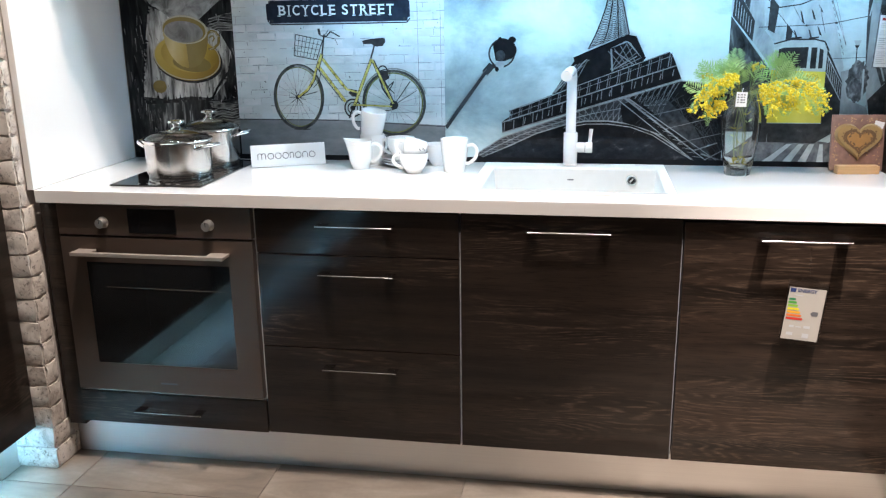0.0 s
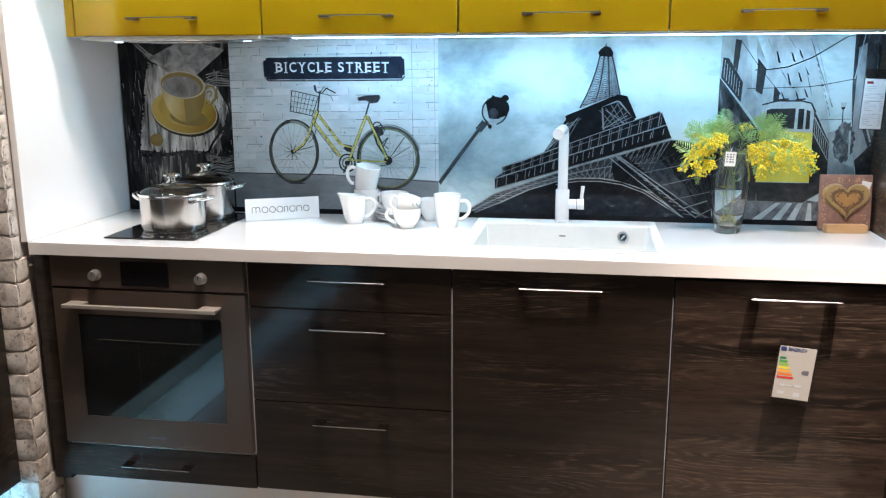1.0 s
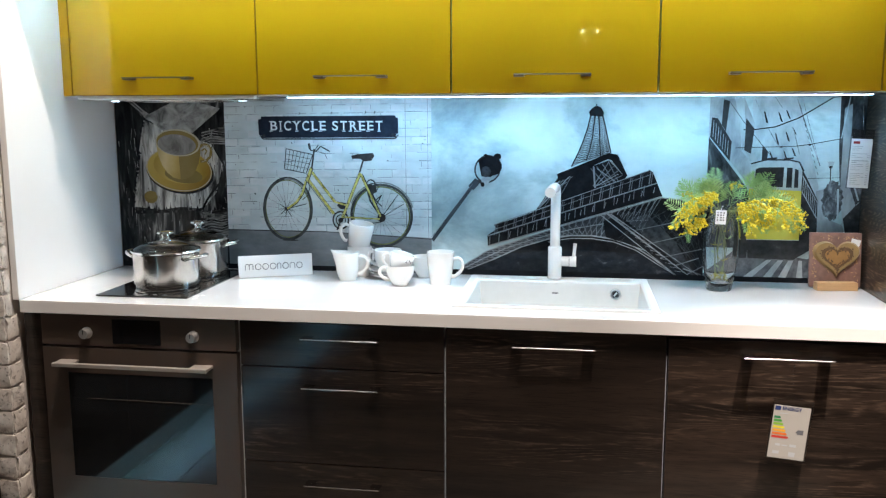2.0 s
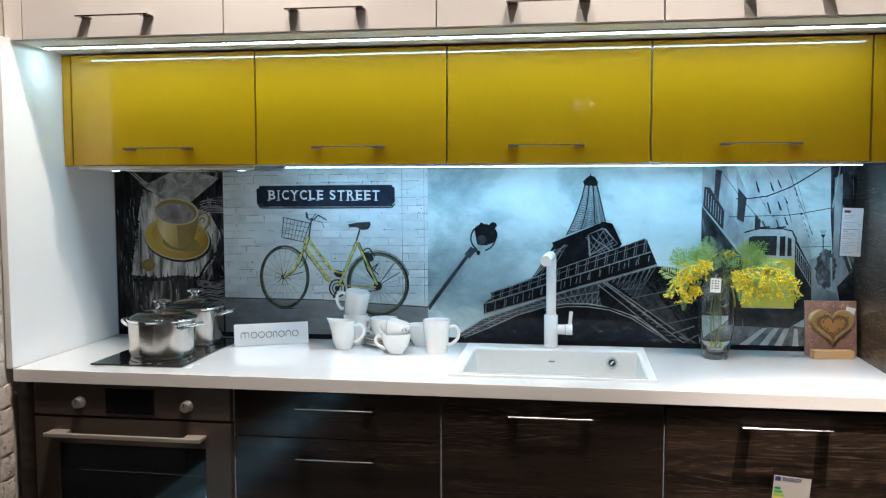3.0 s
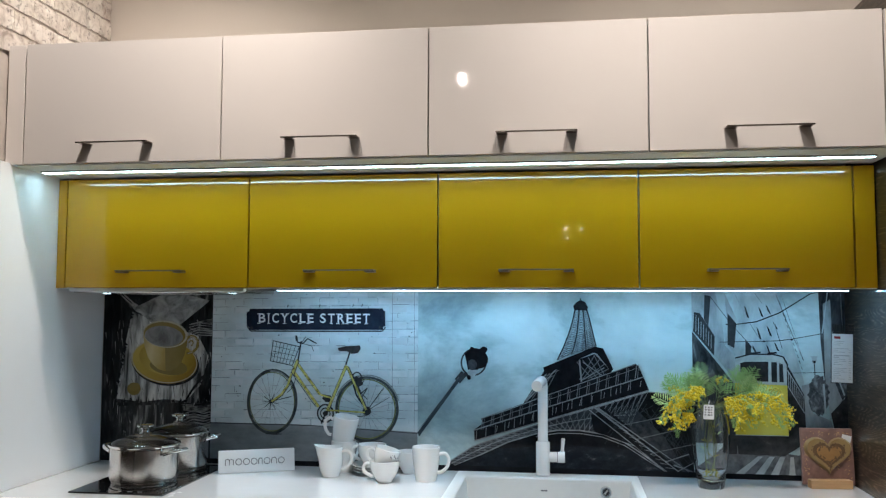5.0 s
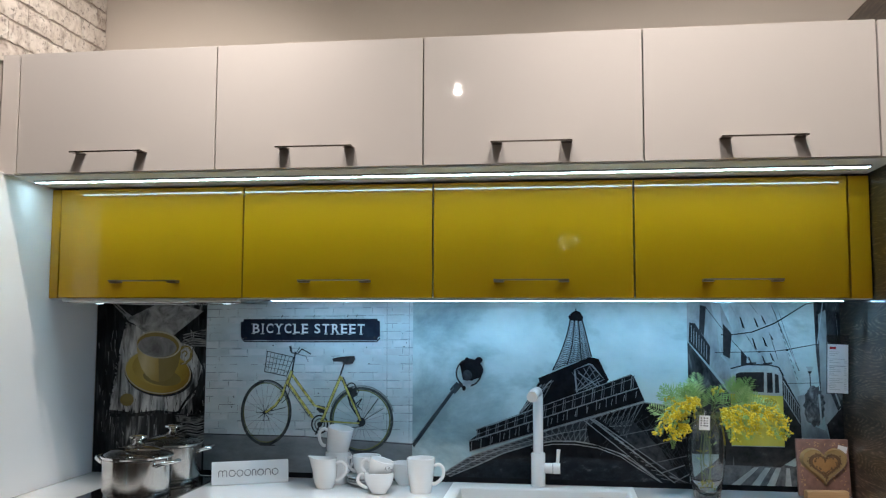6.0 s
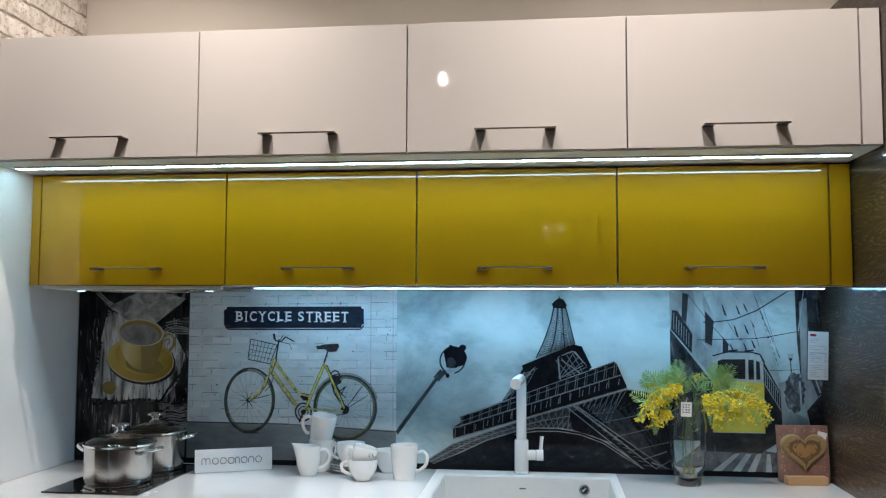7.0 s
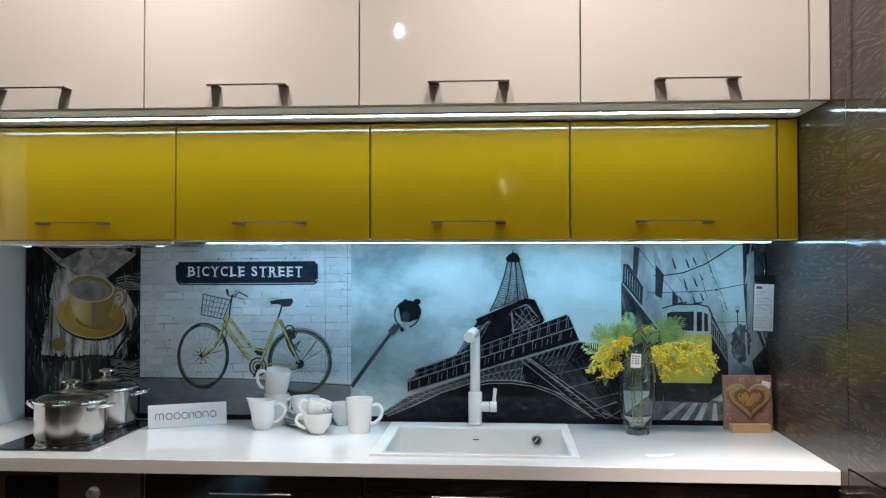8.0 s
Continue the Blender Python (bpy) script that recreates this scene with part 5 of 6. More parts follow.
def tram_picture():
    p = Picture("tram_print", splash, (1.9336, 1.5161), (0.00071, 0.00072), (0.0, 0.0), (1.967, 2.4385, ZB, ZT), P["sky"], "print of a yellow tram in a steep grey street")
    p.layer("far_house", P["facade_far"]).poly((230, 20), (420, 20), (530, 420), (530, 640), (420, 640), (260, 330), (235, 160))
    p.layer("left_house", P["facade"]).poly((47, 20), (190, 20), (250, 160), (300, 320), (250, 330), (240, 640), (47, 640))
    p.layer("house_edge", P["facade_far"], True).poly((150, 20), (192, 20), (205, 190), (190, 260), (180, 150)).poly((240, 160), (300, 300), (270, 315), (240, 270))
    p.layer("left_wall_low", P["facade_dark"]).poly((47, 205), (215, 415), (240, 460), (240, 700), (47, 700))
    p.layer("ledge", P["facade_far"], True).line((47, 200), (222, 418), 12).line((195, 262), (240, 315), 10)
    p.layer("right_house", P["facade_dark"]).poly((600, 20), (712, 20), (712, 850), (655, 640), (645, 580), (618, 420), (605, 250))
    p.layer("pale_house", P["facade"], True).poly((618, 80), (650, 60), (660, 420), (690, 500), (640, 590), (620, 430)).poly((520, 440), (560, 430), (565, 560), (640, 590), (655, 640), (530, 640))
    p.layer("beam", P["facade_far"], True).line((640, 300), (700, 480), 7).line((705, 490), (635, 590), 8).line((655, 200), (668, 420), 5).line((640, 20), (612, 210), 5)
    p.layer("house_window", P["metal"], True).poly((57, 118), (82, 122), (147, 225), (143, 312), (52, 205)).poly((205, 122), (243, 168), (232, 278), (203, 262)).poly((281, 238), (306, 268), (303, 310), (280, 306)).poly((105, 40), (132, 46), (120, 180), (100, 150))
    p.layer("balcony_bars", P["facade"])
    for k in range(7):
        p.line((66 + 11 * k, 130 + 15 * k), (64 + 11 * k, 205 + 13 * k), 2)
    p.layer("far_window", P["metal"], True)
    for a, b, h in ((278, 90, 55), (340, 95, 45), (330, 185, 55), (375, 180, 45), (310, 265, 40), (370, 262, 45), (405, 250, 40), (402, 160, 35), (372, 85, 40)):
        p.poly((a, b), (a + 7, b + 6), (a + 22, b + h), (a + 12, b + h - 5))
    p.layer("eave", P["joint"], True).path([(240, 40), (300, 165), (382, 300)], 3).path([(318, 20), (400, 140), (440, 280)], 3).path([(418, 40), (470, 180), (530, 330)], 4).path([(440, 40), (520, 300)], 2)
    for k in range(12):
        p.line((430 + 8 * k, 70 + 26 * k), (436 + 8 * k, 84 + 26 * k), 4)
    p.layer("far_lamp", P["metal"]).poly((566, 330), (575, 318), (584, 330), (580, 340), (570, 340)).line((575, 338), (577, 400), 4)
    p.layer("street_shrub", P["shrub"])
    leafy = random.Random(14)
    p.poly(*[(590 + 46 * math.cos(k * math.tau / 40) * leafy.uniform(0.8, 1.1), 480 + 92 * math.sin(k * math.tau / 40) * leafy.uniform(0.88, 1.06)) for k in range(40)])
    p.layer("far_glass", P["facade_far"], True).poly((560, 310), (590, 310), (584, 330), (568, 330)).line((612, 430), (618, 560), 8)
    # street
    p.layer("street", P["road"]).poly((200, 700), (500, 745), (655, 640), (712, 700), (712, 860), (47, 860), (47, 820))
    p.layer("dark_kerb", P["tram_dark"], True).poly((185, 560), (240, 640), (235, 745), (180, 745)).poly((640, 560), (712, 480), (712, 860), (690, 860), (655, 640))
    p.layer("street_rail", P["rail"], True)
    for a0, a1, w0, w1 in ((335, 245, 22, 40), (385, 330, 24, 36), (430, 395, 22, 34), (470, 470, 14, 28)):
        p.poly((a0 - w0 / 2, 752), (a0 + w0 / 2, 752), (a1 + w1 / 2, 845), (a1 - w1 / 2, 845))
    # tram
    p.layer("tram_under", P["tram_dark"]).poly((232, 650), (457, 650), (532, 600), (530, 690), (440, 748), (240, 745))
    p.layer("tram_side", P["tram_dark"]).poly((440, 318), (470, 370), (528, 480), (532, 620), (457, 660), (455, 430))
    p.layer("tram_roof", P["tram"]).poly((234, 345), (238, 322), (300, 308), (400, 308), (440, 318), (456, 350), (456, 440), (234, 436))
    p.layer("tram_window", P["tram_dark"], True).poly((256, 345), (275, 338), (378, 336), (376, 424), (256, 424)).poly((390, 338), (414, 338), (414, 426), (390, 426)).poly((424, 342), (440, 348), (442, 426), (424, 426))
    p.layer("tram_side_rail", P["facade"])
    for k in range(8):
        p.line((463 + 8.5 * k, 385 + 15 * k), (463 + 8.5 * k, 445 + 15 * k), 2.6)
    p.line((458, 372), (528, 492), 4).line((460, 445), (528, 560), 4)
    p.layer("tram_roof_edge", P["tram_dark"]).path([(234, 322), (300, 304), (400, 304), (442, 314), (462, 352)], 6).line((300, 300), (345, 296), 7).line((375, 300), (415, 296), 7)
    p.layer("tram_front", P["tram_yellow"]).poly((232, 432), (457, 440), (458, 660), (230, 660))
    p.layer("tram_bumper", P["facade_far"]).line((230, 660), (458, 660), 3)
    p.layer("wire", P["metal"], True)
    p.path([(195, 172), (240, 172), (330, 160), (430, 120), (510, 70), (565, 35)], 5).path([(165, 252), (300, 248), (420, 244), (480, 236), (605, 212)], 3).path([(130, 50), (215, 165), (330, 300)], 2.4).path([(480, 385), (620, 380)], 2).path([(565, 35), (640, 20)], 3)
    p.disc((480, 238), 6, 4).disc((360, 247), 6, 4)
    p.done()


coffee_picture()
bicycle_picture()
tower_picture()
tram_picture()

# ---- things on the worktop ----


def hob():
    t = thing("hob", (0.27, -0.27, WT), "black glass two-zone domino hob let into the worktop", "hob")
    g = part("glass", boxed(0.124, 0.416, -0.520, -0.045, WT + 0.0004, WT + 0.0055, 0.0015, 2), M["hob"], t)
    for y, r in ((-0.365, 0.085), (-0.155, 0.07)):
        bm = bmesh.new()
        for k in range(48):
            a, b = k * math.tau / 48, (k + 1) * math.tau / 48
            bm.faces.new([bm.verts.new((0.272 + q * math.cos(f), y + q * math.sin(f), WT + 0.0058)) for q, f in ((r, a), (r, b), (r - 0.0015, b), (r - 0.0015, a))])
        part("zone_ring", bm, M["hob_mark"], g, "thin grey ring marking a cooking zone")
    bm = bmesh.new()
    for k in range(5):
        box(bm, 0.20 + k * 0.032, 0.212 + k * 0.032, -0.500, -0.494, WT + 0.0054, WT + 0.0059, 0)
    part("controls", bm, M["hob_mark"], g)


hob()


def pot(cx, cy, r, h, turn, group="steel pots"):
    z = WT + 0.0062
    t = thing("cooking_pot", (cx, cy, z), "polished stainless steel pot with a glass lid", "pot", group)
    prof = [(0, 0.0), (r * 0.93, 0.0), (r * 0.95, 0.003), (r * 0.95, 0.009), (r * 0.99, 0.011), (r, 0.016), (r, h - 0.004), (r + 0.004, h), (r + 0.004, h + 0.0025), (r - 0.002, h), (r - 0.003, 0.02), (0, 0.012)]
    part("body", lathe(bmesh.new(), prof, cx, cy, z, 64), M["steel"], t, smooth=True)
    for s in (0, 180):
        f = radians(turn + s)
        u, w = Vector((math.cos(f), math.sin(f), 0)), Vector((-math.sin(f), math.cos(f), 0))
        c = Vector((cx, cy, z + h * 0.87))
        pts = curve_pts([c + u * (r - 0.002) + w * 0.040 - Vector((0, 0, 0.004)), c + u * (r + 0.018) + w * 0.037 + Vector((0, 0, 0.004)), c + u * (r + 0.036) + w * 0.020 + Vector((0, 0, 0.007)), c + u * (r + 0.040) + Vector((0, 0, 0.008)), c + u * (r + 0.036) - w * 0.020 + Vector((0, 0, 0.007)), c + u * (r + 0.018) - w * 0.037 + Vector((0, 0, 0.004)), c + u * (r - 0.002) - w * 0.040 - Vector((0, 0, 0.004))], 5)
        part("handle", tube(bmesh.new(), pts, 0.0058, 10), M["mirror_steel"], t, "bent steel loop handle", smooth=True)
    zl = h + 0.001
    dome = [(r + 0.001, zl + 0.003), (r * 0.92, zl + 0.012), (r * 0.75, zl + 0.022), (r * 0.5, zl + 0.0295), (r * 0.3, zl + 0.033), (0.010, zl + 0.0345)]
    lid = part("lid", lathe(bmesh.new(), dome, cx, cy, z, 56), M["lid_glass"], t, "domed clear glass lid", smooth=True)
    part("lid_rim", lathe(bmesh.new(), [(r - 0.004, zl + 0.001), (r + 0.005, zl + 0.0005), (r + 0.0062, zl + 0.003), (r + 0.005, zl + 0.0062), (r - 0.001, zl + 0.0072), (r - 0.005, zl + 0.0055), (r - 0.004, zl + 0.001)], cx, cy, z, 56), M["mirror_steel"], lid, "steel rim", smooth=True)
    part("knob", lathe(bmesh.new(), [(0.0, zl + 0.032), (0.019, zl + 0.032), (0.021, zl + 0.0355), (0.013, zl + 0.039), (0.0105, zl + 0.043), (0.0105, zl + 0.047), (0.022, zl + 0.052), (0.026, zl + 0.056), (0.0245, zl + 0.0605), (0.013, zl + 0.0635), (0, zl + 0.064)], cx, cy, z, 32), M["mirror_steel"], lid, "turned steel knob", smooth=True)


pot(0.272, -0.350, 0.1015, 0.110, -12)
pot(0.285, -0.140, 0.094, 0.118, 8)


def name_card():
    t = thing("name_card", (0.545, -0.09, WT), "white acrylic stand-up card with thin grey lettering shapes", "sign")
    a, b = Vector((0.440, -0.180, 0)), Vector((0.664, -0.075, 0))
    f = math.atan2(b.y - a.y, b.x - a.x)
    n, h = (b - a).length, 0.0735
    m = pose(a.x, a.y, WT + 0.0008) @ pose(0, 0, 0, 0, 0, math.degrees(f)) @ pose(0, 0, 0, -12, 0, 0)
    bm = boxed(0, n, 0, 0.006, 0, h, 0.0015, 2)
    bmesh.ops.transform(bm, matrix=m, verts=bm.verts)
    part("plate", bm, M["card"], t)
    bm = boxed(0.01, n - 0.01, 0.004, 0.0475, 0, 0.004, 0.001)
    bmesh.ops.transform(bm, matrix=pose(a.x, a.y, WT + 0.0004) @ pose(0, 0, 0, 0, 0, math.degrees(f)), verts=bm.verts)
    part("foot", bm, M["card"], t)
    # a brand word, shown only as open round shapes
    bm = bmesh.new()
    # ring 1, arch 0; centres along the plate
    for cx, shape, rad in ((0.037, 0, 0.0058), (0.0486, 0, 0.0058), (0.070, 1, 0.0088), (0.0925, 1, 0.0088), (0.115, 1, 0.0088), (0.1335, 0, 0.0052), (0.153, 1, 0.0088), (0.174, 0, 0.0075), (0.1955, 1, 0.0088)):
        c, rad = Vector((0.1165 + (cx - 0.1165) * 1.1, -0.0006, h * 0.48)), rad * 1.1
        if shape:
            pts = [c + Vector((rad * math.cos(q * math.tau / 24), 0, rad * 1.02 * math.sin(q * math.tau / 24))) for q in range(24)]
        else:
            pts = [c + Vector((-rad, 0, -0.0097))] + [c + Vector((-rad * math.cos(q * math.pi / 12), 0, 0.0097 - rad + rad * math.sin(q * math.pi / 12))) for q in range(13)] + [c + Vector((rad, 0, -0.0097))]
        tube(bm, pts, 0.00115, 5, closed=bool(shape))
    bmesh.ops.transform(bm, matrix=m, verts=bm.verts)
    part("mark", bm, M["ink"], t, "row of thin grey ring and arch shapes")


name_card()

CUPS = "white porcelain cups"


def cup_profile(r, h, foot, bulge=0.0, th=0.0025):
    """Outer wall up, lip, inner wall down."""
    out, n = [], 9
    for k in range(n + 1):
        f = k / n
        rr = foot + (r - foot) * (1 - (1 - f) ** (1.0 + bulge))
        out.append((rr, 0.004 + (h - 0.004) * f))
    inner = [(max(0.001, q - th), z + (0.0035 if i == 0 else 0)) for i, (q, z) in enumerate(out)]
    return [(0, 0.003), (foot * 0.8, 0.003), (foot * 0.84, 0), (foot * 0.97, 0), *out, (r - th * 0.5, h + 0.001), *inner[::-1], (0, 0.0065)]


def cup_handle(r, z0, z1, out, ang, th=0.0042, r_low=None):
    """A loop out of the wall at angle ang."""
    f = radians(ang)
    u = Vector((math.cos(f), math.sin(f), 0))
    low = r if r_low is None else r_low
    zs = Vector((0, 0, 1))
    mid = (z0 + z1) / 2
    return curve_pts([u * (r - 0.001) + zs * z1, u * (r + out * 0.6) + zs * (z1 + 0.003), u * (r + out) + zs * (z1 - (z1 - mid) * 0.45), u * (r + out * 0.85) + zs * (mid - (mid - z0) * 0.3), u * (low + out * 0.35) + zs * (z0 + 0.001), u * (low - 0.001) + zs * z0], 6)


def porcelain(name, label, m, profile, handle=None, th=0.0042, group=CUPS, dots=None, spout=False):
    t = thing(name, m.translation, label, name.split("_")[-1], group)
    bm = lathe(bmesh.new(), profile, 0, 0, 0, 48)
    if spout:
        zt = max(v.co.z for v in bm.verts)
        for v in bm.verts:
            f = max(0.0, (v.co.z / zt - 0.55) / 0.45)
            g = max(0.0, -v.co.x / 0.04) ** 3 * f
            v.co.x -= 0.022 * g
            v.co.z += 0.008 * g
            v.co.y *= 1 - 0.35 * min(1, g)
    bmesh.ops.transform(bm, matrix=m, verts=bm.verts)
    part("bowl", bm, M["porcelain"], t, smooth=True)
    if handle:
        bm = tube(bmesh.new(), handle, th, 10, 1.3)
        bmesh.ops.transform(bm, matrix=m, verts=bm.verts)
        part("handle", bm, M["porcelain"], t, smooth=True)
    if dots:
        rng = random.Random(8)
        bm = bmesh.new()
        for k in range(11):
            f, z = radians(dots[0] + rng.uniform(-24, 24)), dots[1] + rng.uniform(-0.006, 0.006)
            c = m @ Vector((dots[2] * math.cos(f), dots[2] * math.sin(f), z))
            bmesh.ops.create_icosphere(bm, subdivisions=1, radius=rng.uniform(0.0013, 0.0026), matrix=Matrix.Translation(c))
        part("pattern", bm, M["ink"], t, "small grey printed sprig pattern")
    return t


JUG = [(0, 0.003), (0.022, 0.003), (0.023, 0), (0.027, 0), (0.028, 0.005), (0.0335, 0.016), (0.0375, 0.032), (0.039, 0.05), (0.0385, 0.068), (0.0375, 0.082), (0.0385, 0.092), (0.0372, 0.0925), (0.0350, 0.082), (0.036, 0.068), (0.0365, 0.05), (0.035, 0.032), (0.031, 0.018), (0.024, 0.008), (0, 0.007)]
porcelain("milk_jug", "white porcelain milk jug with a spout and handle", pose(0.808, -0.150, WT + 0.0004), JUG, cup_handle(0.038, 0.024, 0.078, 0.033, -4, r_low=0.036), spout=True)
porcelain("lower_mug", "white porcelain mug carrying another mug", pose(0.827, -0.062, WT + 0.0004), cup_profile(0.042, 0.100, 0.033, 0.5), cup_handle(0.041, 0.03, 0.08, 0.028, 60))
porcelain("tilted_mug", "white porcelain mug tilted on top of another mug", pose(0.825, -0.066, WT + 0.101) @ pose(0, 0, 0, 5, 10, 0), cup_profile(0.0425, 0.080, 0.036, 0.4), cup_handle(0.041, 0.014, 0.066, 0.026, 190))


def saucer(z, dx):
    s = solo("saucer", lathe(bmesh.new(), [(0, 0.002), (0.026, 0.002), (0.03, 0), (0.033, 0.001), (0.052, 0.008), (0.063, 0.014), (0.064, 0.0155), (0.052, 0.011), (0.032, 0.004), (0, 0.004)], 0.928 + dx, -0.088, z, 44), M["porcelain"], "white porcelain saucer in a small stack", "saucer", "stacked saucers", smooth=True)
    return s


for k, dx in enumerate((0.0, 0.003, -0.002)):
    saucer(WT + 0.0004 + k * 0.0085, dx)
porcelain("tea_cup", "white porcelain tea cup on a stack of saucers", pose(0.930, -0.088, WT + 0.0225), cup_profile(0.047, 0.072, 0.022, 1.3), cup_handle(0.044, 0.02, 0.06, 0.024, 172, 0.0036, 0.036))
porcelain("tea_cup", "white porcelain tea cup carrying a tilted cup", pose(0.998, -0.212, WT + 0.0004), cup_profile(0.0465, 0.064, 0.024, 1.4), cup_handle(0.043, 0.016, 0.052, 0.024, 180, 0.0036, 0.036))
porcelain("tilted_cup", "white porcelain cup with a sprig pattern lying in another cup", pose(0.989, -0.206, WT + 0.033) @ pose(0, 0, 0, 0, 15, 0), cup_profile(0.039, 0.070, 0.022, 1.3), cup_handle(0.037, 0.016, 0.054, 0.022, 186, 0.0034, 0.031), dots=(-38, 0.056, 0.0378))
porcelain("tea_cup", "white porcelain tea cup with a sprig pattern", pose(1.050, -0.062, WT + 0.0004), cup_profile(0.045, 0.070, 0.022, 1.3), cup_handle(0.042, 0.02, 0.058, 0.022, 60, 0.0036, 0.036))
porcelain("coffee_mug", "tall white porcelain mug with a large handle", pose(1.124, -0.178, WT + 0.0004), cup_profile(0.0445, 0.105, 0.033, 0.55), cup_handle(0.0435, 0.028, 0.084, 0.030, -8, 0.0045, 0.038))


def sink():
    t = thing("sink", (1.495, -0.27, WT), "white granite sink with one large bowl", "sink")
    x0, x1, y0, y1 = 1.206, 1.788, -0.516, -0.024
    bx0, bx1, by0, by1 = 1.240, 1.762, -0.482, -0.080
    zt, zr, zb = WT + 0.006, WT + 0.0005, WT - 0.185
    bm = bmesh.new()
    V = lambda p: [bm.verts.new(q) for q in p]
    rect = lambda a, b, c, d, z: [(a, c, z), (b, c, z), (b, d, z), (a, d, z)]
    rings = [V(rect(x0, x1, y0, y1, zr)), V(rect(x0 + 0.002, x1 - 0.002, y0 + 0.002, y1 - 0.002, zt)), V(rect(x0 + 0.014, x1 - 0.014, y0 + 0.012, y1 - 0.012, zt)), V(rect(bx0 - 0.006, bx1 + 0.006, by0 - 0.006, by1 + 0.006, zt - 0.0035)), V(rect(bx0, bx1, by0, by1, zt - 0.009)), V(rect(bx0 + 0.012, bx1 - 0.012, by0 + 0.012, by1 - 0.008, zb + 0.02)), V(rect(bx0 + 0.03, bx1 - 0.03, by0 + 0.03, by1 - 0.03, zb))]
    for a, b in zip(rings, rings[1:]):
        for k in range(4):
            bm.faces.new((a[k], a[(k + 1) % 4], b[(k + 1) % 4], b[k]))
    bm.faces.new(rings[-1])
    bmesh.ops.bevel(bm, geom=[e for e in bm.edges], offset=0.0016, segments=2, affect="EDGES")
    part("basin", bm, M["sink"], t, smooth=True)
    # overflow on the back wall of the bowl
    m = pose(1.684, by1 - 0.0035, WT - 0.036, 90, 0, 0)
    bm = lathe(bmesh.new(), [(0, 0.002), (0.0115, 0.002), (0.013, 0.004), (0.0165, 0.004), (0.018, 0.001), (0.018, -0.002)], 0, 0, 0, 32, m)
    part("overflow", bm, M["mirror_steel"], t, "round chrome overflow cap", smooth=True)
    bm = lathe(bmesh.new(), [(0, 0), (0.0105, 0), (0.0105, 0.0018), (0, 0.0018)], 0, 0, 0, 24, m @ pose(0, 0, 0.0021))
    part("overflow_slot", bm, M["black"], t, "dark overflow slot")
    bm = boxed(-0.003, 0.003, -0.008, 0.008, 0, 0.003, 0.0005)
    bmesh.ops.transform(bm, matrix=m @ pose(0, 0, 0.0025, 0, 0, -40), verts=bm.verts)
    part("overflow_bar", bm, M["mirror_steel"], t)
    part("mark", boxed(1.480, 1.500, by1 - 0.0046, by1 - 0.0020, WT - 0.040, WT - 0.036, 0.0002), M["ink"], t)
    part("drain", lathe(bmesh.new(), [(0, 0.004), (0.03, 0.004), (0.04, 0.001), (0.04, 0)], 1.5, -0.265, zb + 0.0005, 32), M["mirror_steel"], t, smooth=True)
    part("drain_mark", boxed(1.695, 1.735, -0.052, -0.049, zt - 0.0002, zt + 0.0004, 0), M["ink_pale"], t)


sink()


def tap():
    x, y, z = 1.486, -0.052, WT + 0.006
    t = thing("kitchen_tap", (x, y, z), "white enamelled kitchen tap with a hooked spout and side lever", "tap")
    part("base", lathe(bmesh.new(), [(0, 0), (0.0245, 0), (0.0245, 0.004), (0.0225, 0.006), (0.0225, 0.103), (0.0205, 0.106), (0, 0.106)], x, y, z, 36), M["tap"], t, smooth=True)
    pts = curve_pts([(x, y, z + 0.10), (x, y, z + 0.20), (x, y, 1.172), (x, y - 0.004, 1.190), (x - 0.001, y - 0.018, 1.205), (x - 0.003, y - 0.045, 1.209), (x - 0.008, y - 0.10, 1.208), (x - 0.013, y - 0.14, 1.203)], 8)
    part("spout", tube(bmesh.new(), pts, 0.0162, 20), M["tap"], t, "upright spout hooked forward at the top", smooth=True)
    e, d = Vector(pts[-1]), (Vector(pts[-1]) - Vector(pts[-3])).normalized()
    part("nozzle", tube(bmesh.new(), [e - d * 0.004, e + d * 0.010], 0.0170, 20), M["tap"], t, smooth=True)
    lev = part("lever_hub", tube(bmesh.new(), [(x + 0.019, y, z + 0.057), (x + 0.046, y, z + 0.057)], 0.0165, 24), M["tap"], t, smooth=True)
    cap = part("lever_cap", tube(bmesh.new(), [(x + 0.0475, y, z + 0.057), (x + 0.070, y, z + 0.057)], 0.0175, 24), M["tap"], t, smooth=True)
    part("lever", tube(bmesh.new(), [(x + 0.061, y, z + 0.066), (x + 0.063, y, z + 0.09), (x + 0.0655, y, z + 0.117)], [0.0062, 0.0055, 0.0062], 12), M["tap"], cap, "slim upright lever", smooth=True)


tap()

VX, VY = 1.996, -0.145


